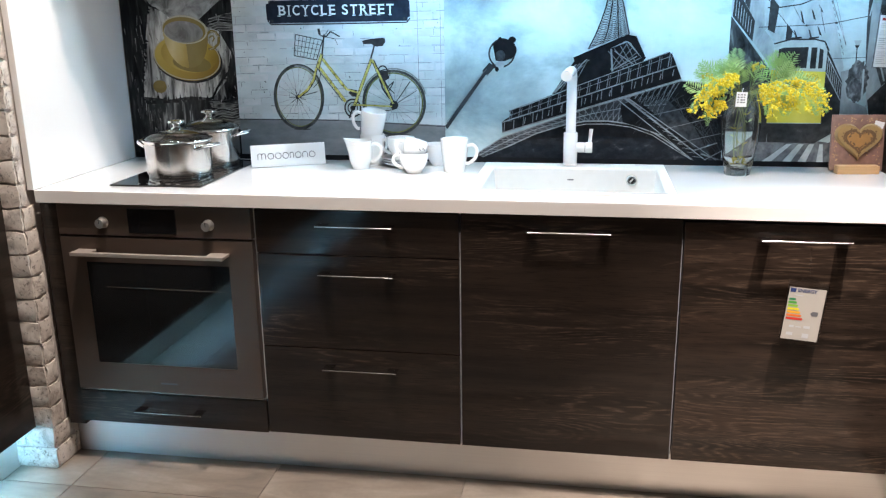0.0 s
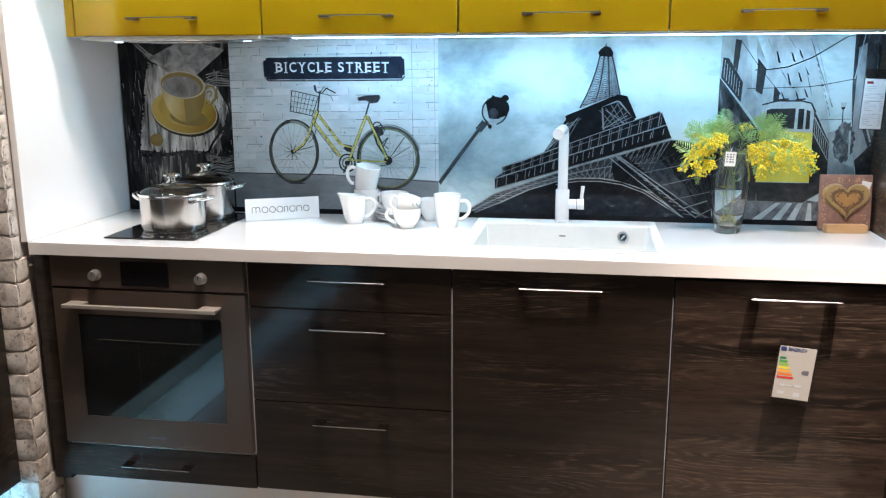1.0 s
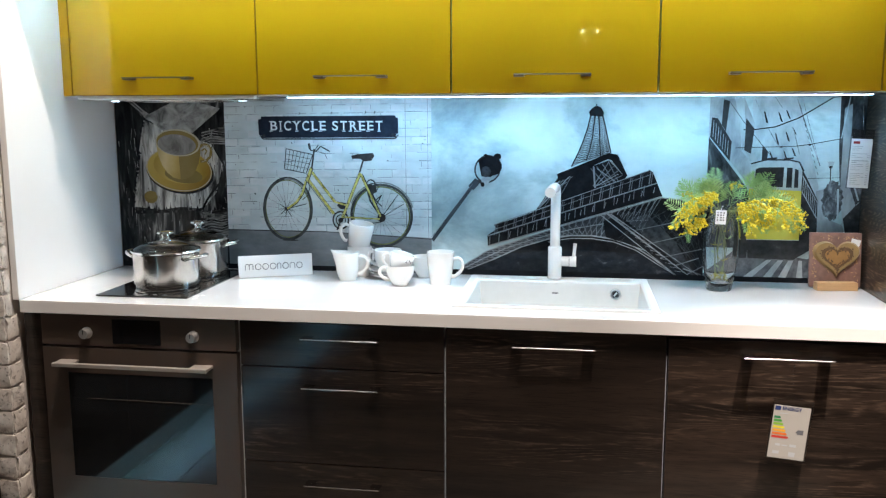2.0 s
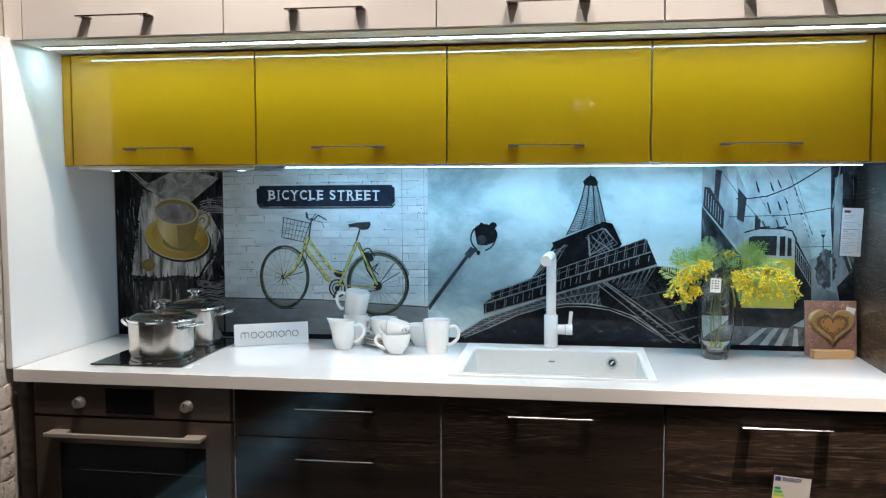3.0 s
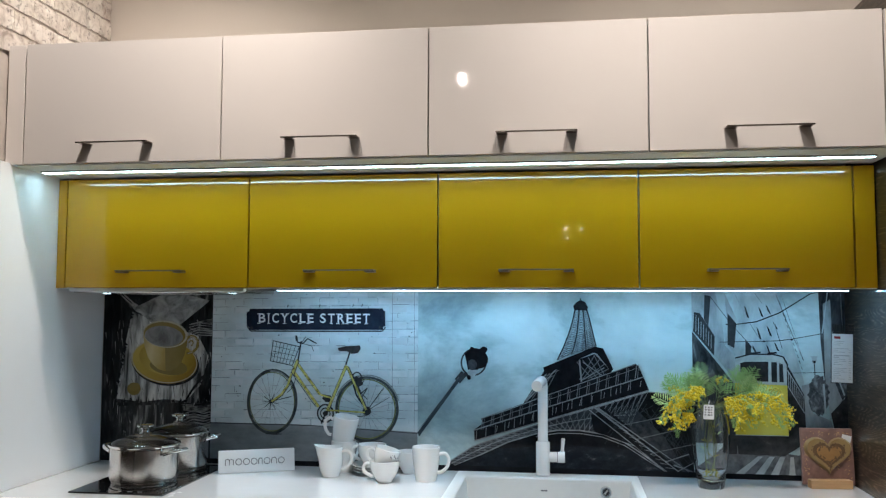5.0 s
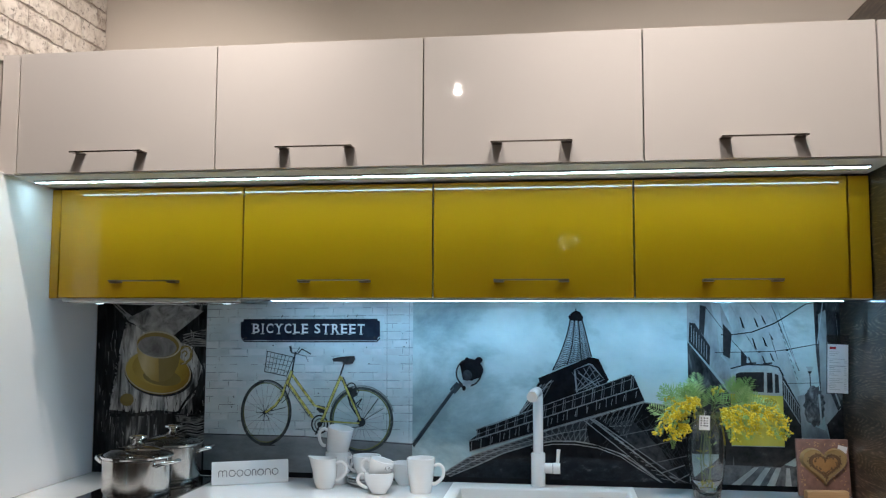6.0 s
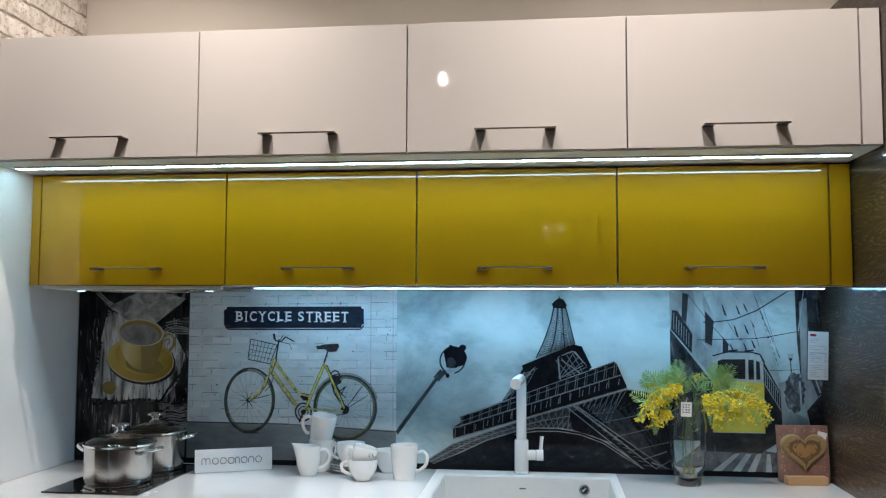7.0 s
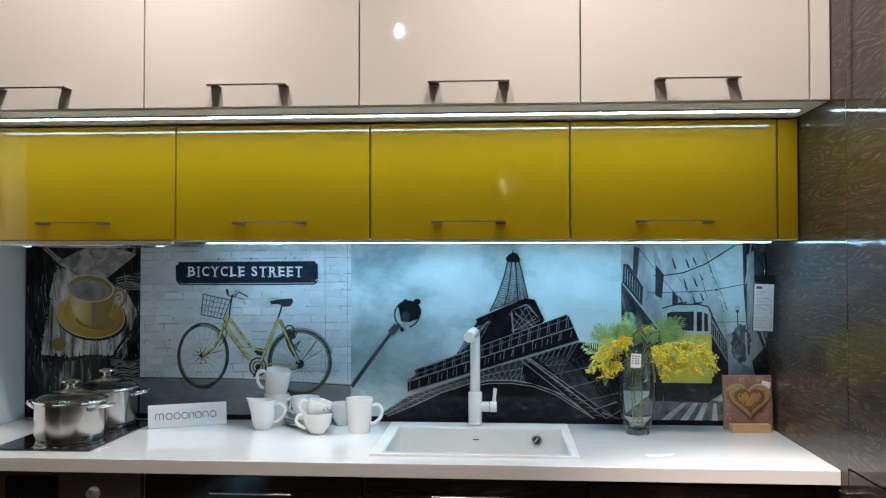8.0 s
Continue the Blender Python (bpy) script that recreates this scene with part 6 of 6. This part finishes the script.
def vase():
    t = thing("vase", (VX, VY, WT), "tall clear glass vase with a thick base", "vase")
    outer = [(0.0, 0.0005), (0.036, 0.0005), (0.039, 0.004), (0.041, 0.022), (0.0475, 0.06), (0.0545, 0.105), (0.0575, 0.145), (0.056, 0.18), (0.0505, 0.215), (0.0425, 0.242), (0.0385, 0.258), (0.038, 0.264)]
    inner = [(0.0355, 0.264), (0.036, 0.258), (0.040, 0.242), (0.048, 0.215), (0.0535, 0.18), (0.055, 0.145), (0.052, 0.105), (0.0445, 0.06), (0.037, 0.032), (0.028, 0.025), (0, 0.024)]
    part("body", lathe(bmesh.new(), outer + inner, VX, VY, WT, 56), M["glass"], t, smooth=True)
    g = thing("price_tag", (1.984, VY - 0.052, 1.135), "small cream price tag hanging on the vase", "tag")
    m = facing(1.984, VY - 0.0535, 1.133, tilt=-4, lean=2)
    bm = boxed(-0.0155, 0.0155, -0.0215, 0.0215, -0.0006, 0.0006, 0.0002)
    bmesh.ops.transform(bm, matrix=m, verts=bm.verts)
    c = part("paper", bm, M["paper"], g)
    bm = bmesh.new()
    rng = random.Random(3)
    for k in range(4):
        for q in range(3):
            a = -0.0115 + q * 0.0085
            box(bm, a, a + rng.uniform(0.003, 0.0065), 0.012 - k * 0.0075, 0.016 - k * 0.0075, 0.0007, 0.0009, 0)
    bmesh.ops.transform(bm, matrix=m, verts=bm.verts)
    part("print_bars", bm, M["ink"], c, "dark unreadable print")
    part("string", tube(bmesh.new(), [(1.984, VY - 0.0525, 1.154), (1.986, VY - 0.045, 1.160), (1.99, VY - 0.0375, 1.1655)], 0.0006, 5), M["paper"], g)


vase()


def bouquet():
    """Mimosa: stems out of the vase, feathery leaves on top, hanging sprays of small yellow balls."""
    t = thing("mimosa_bouquet", (VX, VY, WT + 0.03), "bunch of yellow mimosa with feathery green leaves in a vase", "flowers")
    rng = random.Random(21)
    R = lambda a: rng.uniform(-a, a)

    def frond(bm, base, tip, size, n=20, wide=0.0014):
        """A feather leaf: paired narrow leaflets along a bent rib."""
        base, tip = Vector(base), Vector(tip)
        d = tip - base
        side = d.cross(Vector((0, -1, 0.2))).normalized()
        nrm = side.cross(d).normalized()
        pts = [base + d * (k / n) + Vector((0, 0, -0.10 * d.length * (k / n) ** 2)) for k in range(n + 1)]
        tube(bm, pts[::4], 0.0007, 4)
        for k in range(2, n + 1):
            f = k / n
            ln = size * (1.15 - 0.85 * f ** 1.6) * rng.uniform(0.8, 1.15)
            for s in (-1, 1):
                q = pts[k]
                e = q + (side * s * 0.86 + d.normalized() * 0.62 + nrm * R(0.35)).normalized() * ln
                w = d.normalized() * wide + nrm * 0.0004
                mid = (q + e) / 2 + nrm * 0.0015
                a = [bm.verts.new(v) for v in (q, mid + w, e, mid - w)]
                bm.faces.new(a)

    def spray(bm, pts, count, spread, rad):
        pts = curve_pts(pts, 6)
        for k in range(count):
            f = (k + rng.random()) / count
            q = pts[min(int(f * (len(pts) - 1)), len(pts) - 1)]
            d = Vector((R(1), R(1) - 0.3, R(0.8) - 0.35)).normalized()
            ln = spread * rng.uniform(0.7, 1.5)
            for j in range(6):
                c = q + d * ln * (j + 1) / 6 + Vector((R(0.0028), R(0.0028), R(0.0028) - 0.0006 * j))
                bmesh.ops.create_icosphere(bm, subdivisions=1, radius=rng.uniform(rad * 0.7, rad) * (1.1 - 0.06 * j), matrix=Matrix.Translation(c))

    def stem(pts, r=0.0011):
        return part("stem", tube(bmesh.new(), curve_pts(pts, 6), r, 6), M["stem"], t, smooth=True)

    heads = [(-0.155, 0.225), (-0.12, 0.265), (-0.085, 0.285), (-0.05, 0.30), (0.10, 0.305), (0.15, 0.295), (0.20, 0.27), (0.235, 0.25)]
    for i, (dx, h) in enumerate(heads):
        y1 = VY - 0.02 + R(0.05)
        foot = (VX + R(0.018), VY + R(0.018), WT + 0.03 + rng.uniform(0, 0.012))
        neck = (VX + 0.12 * dx + R(0.006), VY + R(0.012), WT + 0.235)
        top = (VX + dx * 0.72, y1, WT + h)
        s = stem([foot, (VX + R(0.02), VY + R(0.015), WT + 0.13), neck, ((neck[0] + top[0]) / 2, (neck[1] + y1) / 2, WT + 0.275 + R(0.01)), top])
        bm = bmesh.new()
        for k in range(5):
            f = rng.uniform(0.15, 1.0)
            b = Vector(neck).lerp(Vector(top), f) + Vector((0, 0.030 + R(0.012), 0.012))
            ang = R(0.70) + dx * 3.6
            ln = rng.uniform(0.06, 0.11)
            e = b + Vector((math.sin(ang) * ln, R(0.045), math.cos(ang) * ln * 0.8))
            e.z = min(e.z, WT + 0.385)
            frond(bm, b, e, 0.040, 10, 0.0026)
        part("leaves", bm, M["leaf"] if i % 3 else M["leaf_pale"], s, "feathery green leaves", keep=True)

    # leaves and fallen bits inside the vase
    for i in range(7):
        a, h = R(0.018), 0.05 + 0.022 * i
        bm = bmesh.new()
        b = Vector((VX + a, VY - 0.012 + R(0.01), WT + h))
        for k in range(3):
            e = b + Vector((R(0.022), R(0.006), rng.uniform(0.004, 0.016)))
            w = Vector((0.0, 0.0, 0.0016))
            bm.faces.new([bm.verts.new(v) for v in (b, (b + e) / 2 + w, e, (b + e) / 2 - w)])
        part("stem_leaf", bm, M["leaf_pale"] if i % 2 else M["mimosa_dim"], t, keep=True)
    bm = bmesh.new()
    for k in range(46):
        bmesh.ops.create_icosphere(bm, subdivisions=1, radius=rng.uniform(0.002, 0.0038), matrix=Matrix.Translation((VX + R(0.022), VY + R(0.022), WT + 0.0285 + rng.uniform(0, 0.022))))
    tagged(part("fallen_blossom", bm, M["mimosa_dim"], t, "olive fallen blossom at the bottom", smooth=True), kind="stuff")

    # hanging blossom sprays: start, end and drop, counted from the vase mouth
    sprays = [(-0.05, -0.155, 0.255, 0.195), (-0.04, -0.125, 0.275, 0.215), (-0.06, -0.115, 0.25, 0.180), (-0.05, -0.14, 0.285, 0.235), (-0.03, -0.10, 0.295, 0.255), (-0.06, -0.09, 0.225, 0.200),
              (-0.02, -0.065, 0.30, 0.275), (0.05, 0.075, 0.26, 0.185), (0.05, 0.11, 0.25, 0.200), (0.07, 0.14, 0.265, 0.205), (0.09, 0.175, 0.265, 0.200), (0.12, 0.215, 0.27, 0.195),
              (0.14, 0.215, 0.275, 0.220), (0.05, 0.06, 0.27, 0.225), (0.08, 0.12, 0.28, 0.24), (0.13, 0.17, 0.285, 0.245)]
    for i, (a, b, h0, h1) in enumerate(sprays):
        y0, y1 = VY - 0.04 + R(0.02), VY - 0.065 + R(0.03)
        pts = [(VX + a, y0, WT + h0), (VX + a + (b - a) * 0.45, (y0 + y1) / 2, WT + h0 + 0.004), (VX + a + (b - a) * 0.8, y1, WT + h0 * 0.55 + h1 * 0.45), (VX + b, y1, WT + h1)]
        s = stem([(VX + 0.2 * a, VY - 0.008, WT + 0.245), *pts], 0.0009)
        bm = bmesh.new()
        spray(bm, pts, 20, 0.019, 0.0038)
        fl = bmesh.new()
        for k in range(3):
            q0, q1 = Vector(pts[k]), Vector(pts[k + 1])
            frond(fl, q0 + Vector((0, 0.012, 0)), q1 + Vector((R(0.02), 0.012, R(0.015))), 0.020, 12)
        part("leaves", fl, M["leaf"], s, "feathery green leaves", keep=True)
        part("blossom", bm, M["mimosa"], s, "cluster of small fluffy yellow balls", smooth=True)
    for a, h in ((0.035, 0.335), (0.19, 0.305), (-0.10, 0.305)):
        s = stem([(VX + 0.02, VY, WT + 0.24), (VX + a * 0.8, VY - 0.01, WT + h - 0.03), (VX + a, VY - 0.015, WT + h)], 0.0009)
        bm = bmesh.new()
        spray(bm, [(VX + a - 0.02, VY - 0.01, WT + h - 0.006), (VX + a, VY - 0.015, WT + h), (VX + a + 0.018, VY - 0.02, WT + h - 0.01)], 5, 0.010, 0.004)
        part("blossom", bm, M["mimosa_dim"], s, "olive unopened blossom", smooth=True)


bouquet()


def heart_plaque():
    x0, x1, y, z0, z1 = 2.278, 2.433, -0.080, WT + 0.006, 1.076
    t = thing("heart_plaque", (2.357, y, WT), "rose-brown square plaque with a carved heart on a wooden foot", "plaque")
    n = 2.357
    lean = pose(n, y, z0) @ pose(0, 0, 0, -6, 0, 3) @ pose(-n, 0, -z0)
    bm = boxed(x0, x1, 0, 0.012, z0, z1, 0.002, 2)
    bmesh.ops.transform(bm, matrix=lean, verts=bm.verts)
    pl = part("tile", bm, M["heart_tile"], t)

    def heart(s, y0, y1, cx, cz, bev):
        bm = bmesh.new()
        rim = []
        for k in range(56):
            f = k * math.tau / 56
            hx = 16 * math.sin(f) ** 3
            hz = 13 * math.cos(f) - 5 * math.cos(2 * f) - 2 * math.cos(3 * f) - math.cos(4 * f)
            rim.append((cx + s * hx * 1.04, cz + s * hz * 0.92))
        a = [bm.verts.new((p, y1, q)) for p, q in rim]
        b = [bm.verts.new((cx + (p - cx) * bev, y0, cz + (q - cz) * bev)) for p, q in rim]
        for k in range(56):
            bm.faces.new((a[k], a[(k + 1) % 56], b[(k + 1) % 56], b[k]))
        bm.faces.new(b)
        bmesh.ops.transform(bm, matrix=lean, verts=bm.verts)
        return bm
    h = part("heart", heart(0.0043, -0.012, 0.0, 2.357, z0 + 0.096, 0.90), M["heart_wood"], pl, "raised glossy brown heart", smooth=True)
    part("heart_rim", heart(0.0029, -0.0128, -0.011, 2.357, z0 + 0.094, 0.97), M["heart_dark"], h, "burnt ragged inner edge")
    part("heart_core", heart(0.0023, -0.0134, -0.012, 2.357, z0 + 0.093, 0.95), M["heart_mid"], h, "amber middle")
    rng = random.Random(6)
    bm = bmesh.new()
    for k in range(190):
        f = k * math.tau / 190
        hx, hz = 16 * math.sin(f) ** 3, 13 * math.cos(f) - 5 * math.cos(2 * f) - 2 * math.cos(3 * f) - math.cos(4 * f)
        s = rng.uniform(0.0017, 0.0031)
        c = lean @ Vector((2.357 + s * hx * 1.04, -0.0132, z0 + 0.094 + s * hz * 0.92))
        bmesh.ops.create_icosphere(bm, subdivisions=1, radius=rng.uniform(0.0015, 0.003), matrix=Matrix.Translation(c) @ Matrix.Diagonal((1, 0.5, 1, 1)))
    part("heart_beads", bm, M["heart_dark"], h, "dark ragged beads")
    bm = bmesh.new()
    for k in range(70):
        e = rng.choice((0, 1, 2, 3))
        u = rng.random()
        px, pz = ((x0 + 0.008 + rng.uniform(0, 0.012), z0 + 0.02 + 0.14 * u), (x1 - 0.008 - rng.uniform(0, 0.012), z0 + 0.02 + 0.14 * u), (x0 + 0.01 + 0.13 * u, z1 - 0.008 - rng.uniform(0, 0.014)), (x0 + 0.01 + 0.13 * u, z0 + 0.045 + rng.uniform(0, 0.02)))[e]
        c = lean @ Vector((px, -0.0004, pz))
        bmesh.ops.create_icosphere(bm, subdivisions=1, radius=rng.uniform(0.001, 0.0024), matrix=Matrix.Translation(c) @ Matrix.Rotation(rng.uniform(0, 3), 4, "Y") @ Matrix.Diagonal((2.2, 0.4, 0.6, 1)))
    tagged(part("ornament", bm, M["pine"], pl, "pale scratched ornament"), kind="stuff")
    bm = boxed(2.400, 2.428, -0.0020, -0.0010, z0 + 0.130, z0 + 0.150, 0.0002)
    bmesh.ops.transform(bm, matrix=lean @ pose(2.414, 0, z0 + 0.14) @ pose(0, 0, 0, 0, 14, 0) @ pose(-2.414, 0, -z0 - 0.14), verts=bm.verts)
    part("sticker", bm, M["paper"], pl, "small white price sticker")
    bm = boxed(2.289, 2.413, -0.034, -0.0015, WT + 0.0004, WT + 0.0255, 0.002, 2)
    bmesh.ops.transform(bm, matrix=pose(0, y, 0) @ pose(n, 0, 0) @ pose(0, 0, 0, 0, 0, 6) @ pose(-n, 0, 0), verts=bm.verts)
    part("foot", bm, M["pine"], t, "pale wooden foot block")
    bm = boxed(2.30, 2.42, 0.0, 0.05, WT + 0.0004, WT + 0.008, 0.001)
    bmesh.ops.transform(bm, matrix=pose(0, y, 0), verts=bm.verts)
    part("rest", bm, M["heart_dark"], t)


heart_plaque()


def paper_sleeve():
    """Price list in a clear sleeve on a thin strip below the yellow cabinets."""
    y = -0.115
    t = thing("price_list", (2.395, y, 1.22), "white printed price list in a clear sleeve", "price list")
    m = facing(2.393, y, 1.293, lean=2.0)
    bm = boxed(-0.0335, 0.0335, -0.076, 0.102, -0.0008, -0.0004, 0)
    bmesh.ops.transform(bm, matrix=m, verts=bm.verts)
    part("sleeve", bm, M["sleeve"], t, "clear plastic sleeve")
    bm = boxed(-0.0300, 0.0300, -0.0735, 0.0735, -0.0003, 0.0003, 0)
    bmesh.ops.transform(bm, matrix=m, verts=bm.verts)
    pp = part("paper", bm, M["paper"], t)
    rng = random.Random(9)
    bm = bmesh.new()
    for k in range(22):
        b = 0.050 - k * 0.0054
        if k in (3, 7, 14):
            continue
        n = rng.uniform(0.012, 0.05)
        box(bm, -0.025, -0.025 + n, b, b + (0.0026 if k in (8, 9) else 0.0014), 0.0004, 0.0006, 0)
        if k > 4:
            box(bm, 0.018, 0.025, b, b + 0.0014, 0.0004, 0.0006, 0)
    bmesh.ops.transform(bm, matrix=m, verts=bm.verts)
    part("print_bars", bm, M["ink_pale"], pp, "grey unreadable print")
    bm = boxed(-0.024, -0.006, 0.0585, 0.066, 0.0004, 0.0006, 0)
    bmesh.ops.transform(bm, matrix=m, verts=bm.verts)
    part("logo_bar", bm, M["ink_red"], pp, "dark red logo bar")
    part("strip", tube(bmesh.new(), [m @ Vector((0, 0.101, -0.0006)), (2.396, y + 0.01, 1.452), (2.396, y + 0.012, 1.506)], 0.0007, 5), M["sleeve"], t, "thin clear strip")


paper_sleeve()


def energy_label():
    """Hangs on a thread from the dishwasher handle."""
    t = thing("energy_label", (2.11, -0.629, 0.55), "energy rating label in a clear sleeve hanging on a handle", "label")
    m = facing(2.110, -0.6285, 0.628, lean=5.0)
    bm = boxed(-0.0505, 0.0505, -0.080, 0.083, -0.001, -0.0005, 0)
    box(bm, -0.022, 0.022, 0.083, 0.090, -0.001, -0.0005, 0)
    bmesh.ops.transform(bm, matrix=m, verts=bm.verts)
    part("sleeve", bm, M["sleeve"], t, "clear plastic sleeve")
    bm = boxed(-0.0455, 0.0455, -0.0775, 0.0655, -0.0003, 0.0003, 0)
    bmesh.ops.transform(bm, matrix=m, verts=bm.verts)
    pp = part("paper", bm, M["label_paper"], t)

    def bars(name, mat, shapes, label=""):
        bm = bmesh.new()
        for pts in shapes:
            bm.faces.new([bm.verts.new(m @ Vector((a, b, 0.0006))) for a, b in pts])
        part(name, bm, mat, pp, label)
    R = lambda a, b, c, d: ((a, c), (b, c), (b, d), (a, d))
    bars("flag_box", M["ink_blue"], [R(-0.043, -0.029, 0.052, 0.063)])
    bm = lettering(bmesh.new(), "ENERGY", 0.0125, m @ pose(-0.001, 0.0575, 0.0007), 0.048, 0.0003)
    part("word", bm, M["ink_blue"], pp, "dark word ENERGY")
    cols = [(0.01, 0.16, 0.06), (0.05, 0.28, 0.04), (0.20, 0.40, 0.03), (0.65, 0.55, 0.02), (0.70, 0.32, 0.02), (0.62, 0.14, 0.02), (0.50, 0.03, 0.02)]
    for k, c in enumerate(cols):
        n, b = 0.014 + k * 0.0042, 0.036 - k * 0.0088
        bars("class_arrow", surface("label_tone", c, 0.5, var=0.05, relief=0), [((-0.042, b), (-0.042 + n, b), (-0.039 + n, b - 0.003), (-0.042 + n, b - 0.006), (-0.042, b - 0.006))], "coloured rating arrow")
    bars("rating_arrow", M["ink"], [((0.016, -0.002), (0.021, 0.004), (0.035, 0.004), (0.035, -0.008), (0.021, -0.008))], "black rating arrow")
    for bar in [R(-0.030, -0.018, -0.044, -0.038), R(-0.014, 0.0, -0.043, -0.040), R(0.006, 0.022, -0.044, -0.037), R(-0.034, -0.018, -0.066, -0.058), R(0.006, 0.022, -0.070, -0.058), R(-0.03, -0.01, 0.043, 0.0455)]:
        bars("print_bar", M["ink_pale"], [bar], "grey unreadable print")
    part("thread", tube(bmesh.new(), [m @ Vector((0, 0.088, -0.0008)), (2.115, -0.624, 0.76), (2.114, -0.6235, 0.812)], 0.0005, 5), M["sleeve"], t)


energy_label()

# ---- far lamp, seen as a reflection ----


def far_lamp():
    t = thing("ceiling_lamp", (1.64, -5.0, 2.1), "small three-bulb lamp hanging from the ceiling", "lamp")
    part("rod", tube(bmesh.new(), [(1.64, -5.0, CEILING), (1.64, -5.0, 2.16)], 0.006, 8), M["chrome"], t)
    for dx, dz in ((-0.06, 0.035), (0.06, 0.035), (-0.04, -0.04)):
        part("arm", tube(bmesh.new(), [(1.64, -5.0, 2.16), (1.64 + dx, -5.0, 2.10 + dz)], 0.004, 6), M["chrome"], t)
        bm = bmesh.new()
        bmesh.ops.create_icosphere(bm, subdivisions=2, radius=0.0075, matrix=Matrix.Translation((1.64 + dx, -5.0, 2.085 + dz)))
        part("bulb", bm, M["bulb"], t, "glowing bulb", smooth=True)


far_lamp()

# ---- pieces of floor and brick wall ----
TILE = 0.60


def floor_tiles():
    g = 0.0015
    cache = {}
    floor = bpy.data.objects["floor"]
    xs = [XW] + [0.003 + TILE * k for k in range(-1, 5)] + [XE]
    ys = [YS] + [-0.13 - TILE * k for k in range(10, -1, -1)] + [YN]
    for a, b in zip(xs, xs[1:]):
        for c, d in zip(ys, ys[1:]):
            w, h = round(b - a, 3), round(d - c, 3)
            if min(w, h) < 0.03:
                continue
            if (w, h) not in cache:
                bm = boxed(-w / 2 + g, w / 2 - g, -h / 2 + g, h / 2 - g, -0.0035, 0.0, 0.0008)
                me = bpy.data.meshes.new("tile")
                bm.to_mesh(me)
                bm.free()
                me.materials.append(M["tile"])
                cache[(w, h)] = me
            ob = new("tile", cache[(w, h)])
            ob.parent = floor
            ob.location = ((a + b) / 2, (c + d) / 2, 0.0)


floor_tiles()


def bricks():
    """Brick slips on the room side and on the free end of the west partition."""
    rng = random.Random(17)
    H, L, W, g, th = 0.071, 0.200, 0.105, 0.0085, 0.008

    def slip(n, seed):
        """A slip lying in the xz plane, its worn face towards -y."""
        r = random.Random(seed)
        bm = bmesh.new()
        nx, nz = 7 if n > 0.12 else 4, 4
        grid = []
        for i in range(nx + 1):
            col = []
            for k in range(nz + 1):
                u, v = i / nx, k / nz
                edge = min(min(u, 1 - u) * n, min(v, 1 - v) * (H - g))
                d = -th * (0.72 if edge < 0.002 else 1.0) + r.uniform(-0.0022, 0.0018)
                jx, jz = (r.uniform(-0.003, 0.003) if 0 < k < nz or True else 0), r.uniform(-0.0034, 0.0034)
                col.append(bm.verts.new(((u - 0.5) * n + jx, d, (v - 0.5) * (H - g) + jz)))
            grid.append(col)
        for i in range(nx):
            for k in range(nz):
                bm.faces.new((grid[i][k], grid[i + 1][k], grid[i + 1][k + 1], grid[i][k + 1]))
        rim = [grid[i][0] for i in range(nx + 1)] + [grid[nx][k] for k in range(1, nz + 1)] + [grid[i][nz] for i in range(nx - 1, -1, -1)] + [grid[0][k] for k in range(nz - 1, 0, -1)]
        back = [bm.verts.new((v.co.x * 1.01, 0.0, v.co.z * 1.02)) for v in rim]
        for k in range(len(rim)):
            q = (k + 1) % len(rim)
            bm.faces.new((rim[q], rim[k], back[k], back[q]))
        me = bpy.data.meshes.new("brick")
        bm.to_mesh(me)
        bm.free()
        me.shade_smooth()
        me.set_sharp_from_angle(angle=radians(50))
        me.materials.append(M["brick"])
        return me
    full = [slip(L - g, 100 + k) for k in range(6)]
    half = [slip(W - g, 200 + k) for k in range(4)]
    made = {}

    def lay(n, m):
        if n > 0.16:
            me = rng.choice(full)
        elif 0.085 < n < 0.11:
            me = rng.choice(half)
        else:
            key = round(n, 2)
            me = made.setdefault(key, slip(max(n - g, 0.015), 300 + int(key * 100)))
        ob = new("brick", me)
        ob.parent = wall_west
        ob.matrix_basis = m

    rows = int((CEILING - 0.01) / H)
    for r in range(rows):
        z = 0.002 + H * (r + 0.5)
        # free end, facing the room
        x1 = BRICK_X + th
        if r % 2:
            pieces = [(-0.30, -0.193), (-0.193, x1)]
        else:
            pieces = [(-0.285, x1)]
        for a, b in pieces:
            lay(b - a if r % 2 else L, pose((a + b) / 2 if r % 2 else x1 - L / 2 + 0.004, BRICK_Y, z, 0, 0, 0))
        # side towards the kitchen: whole above the cabinets, a strip beside the panel below
        y, end = BRICK_Y + 0.001, (YN - 0.006 if z > 2.20 else (-0.515 if z < 0.16 else (-0.5755 if z < 0.86 else -0.604)))
        n = W if r % 2 == 0 else L
        while y < end - 0.012:
            ln = min(n, end - y)
            lay(ln if ln < n else n, pose(BRICK_X, y + ln / 2, z, 0, 0, 90))
            y += ln
            n = L


bricks()
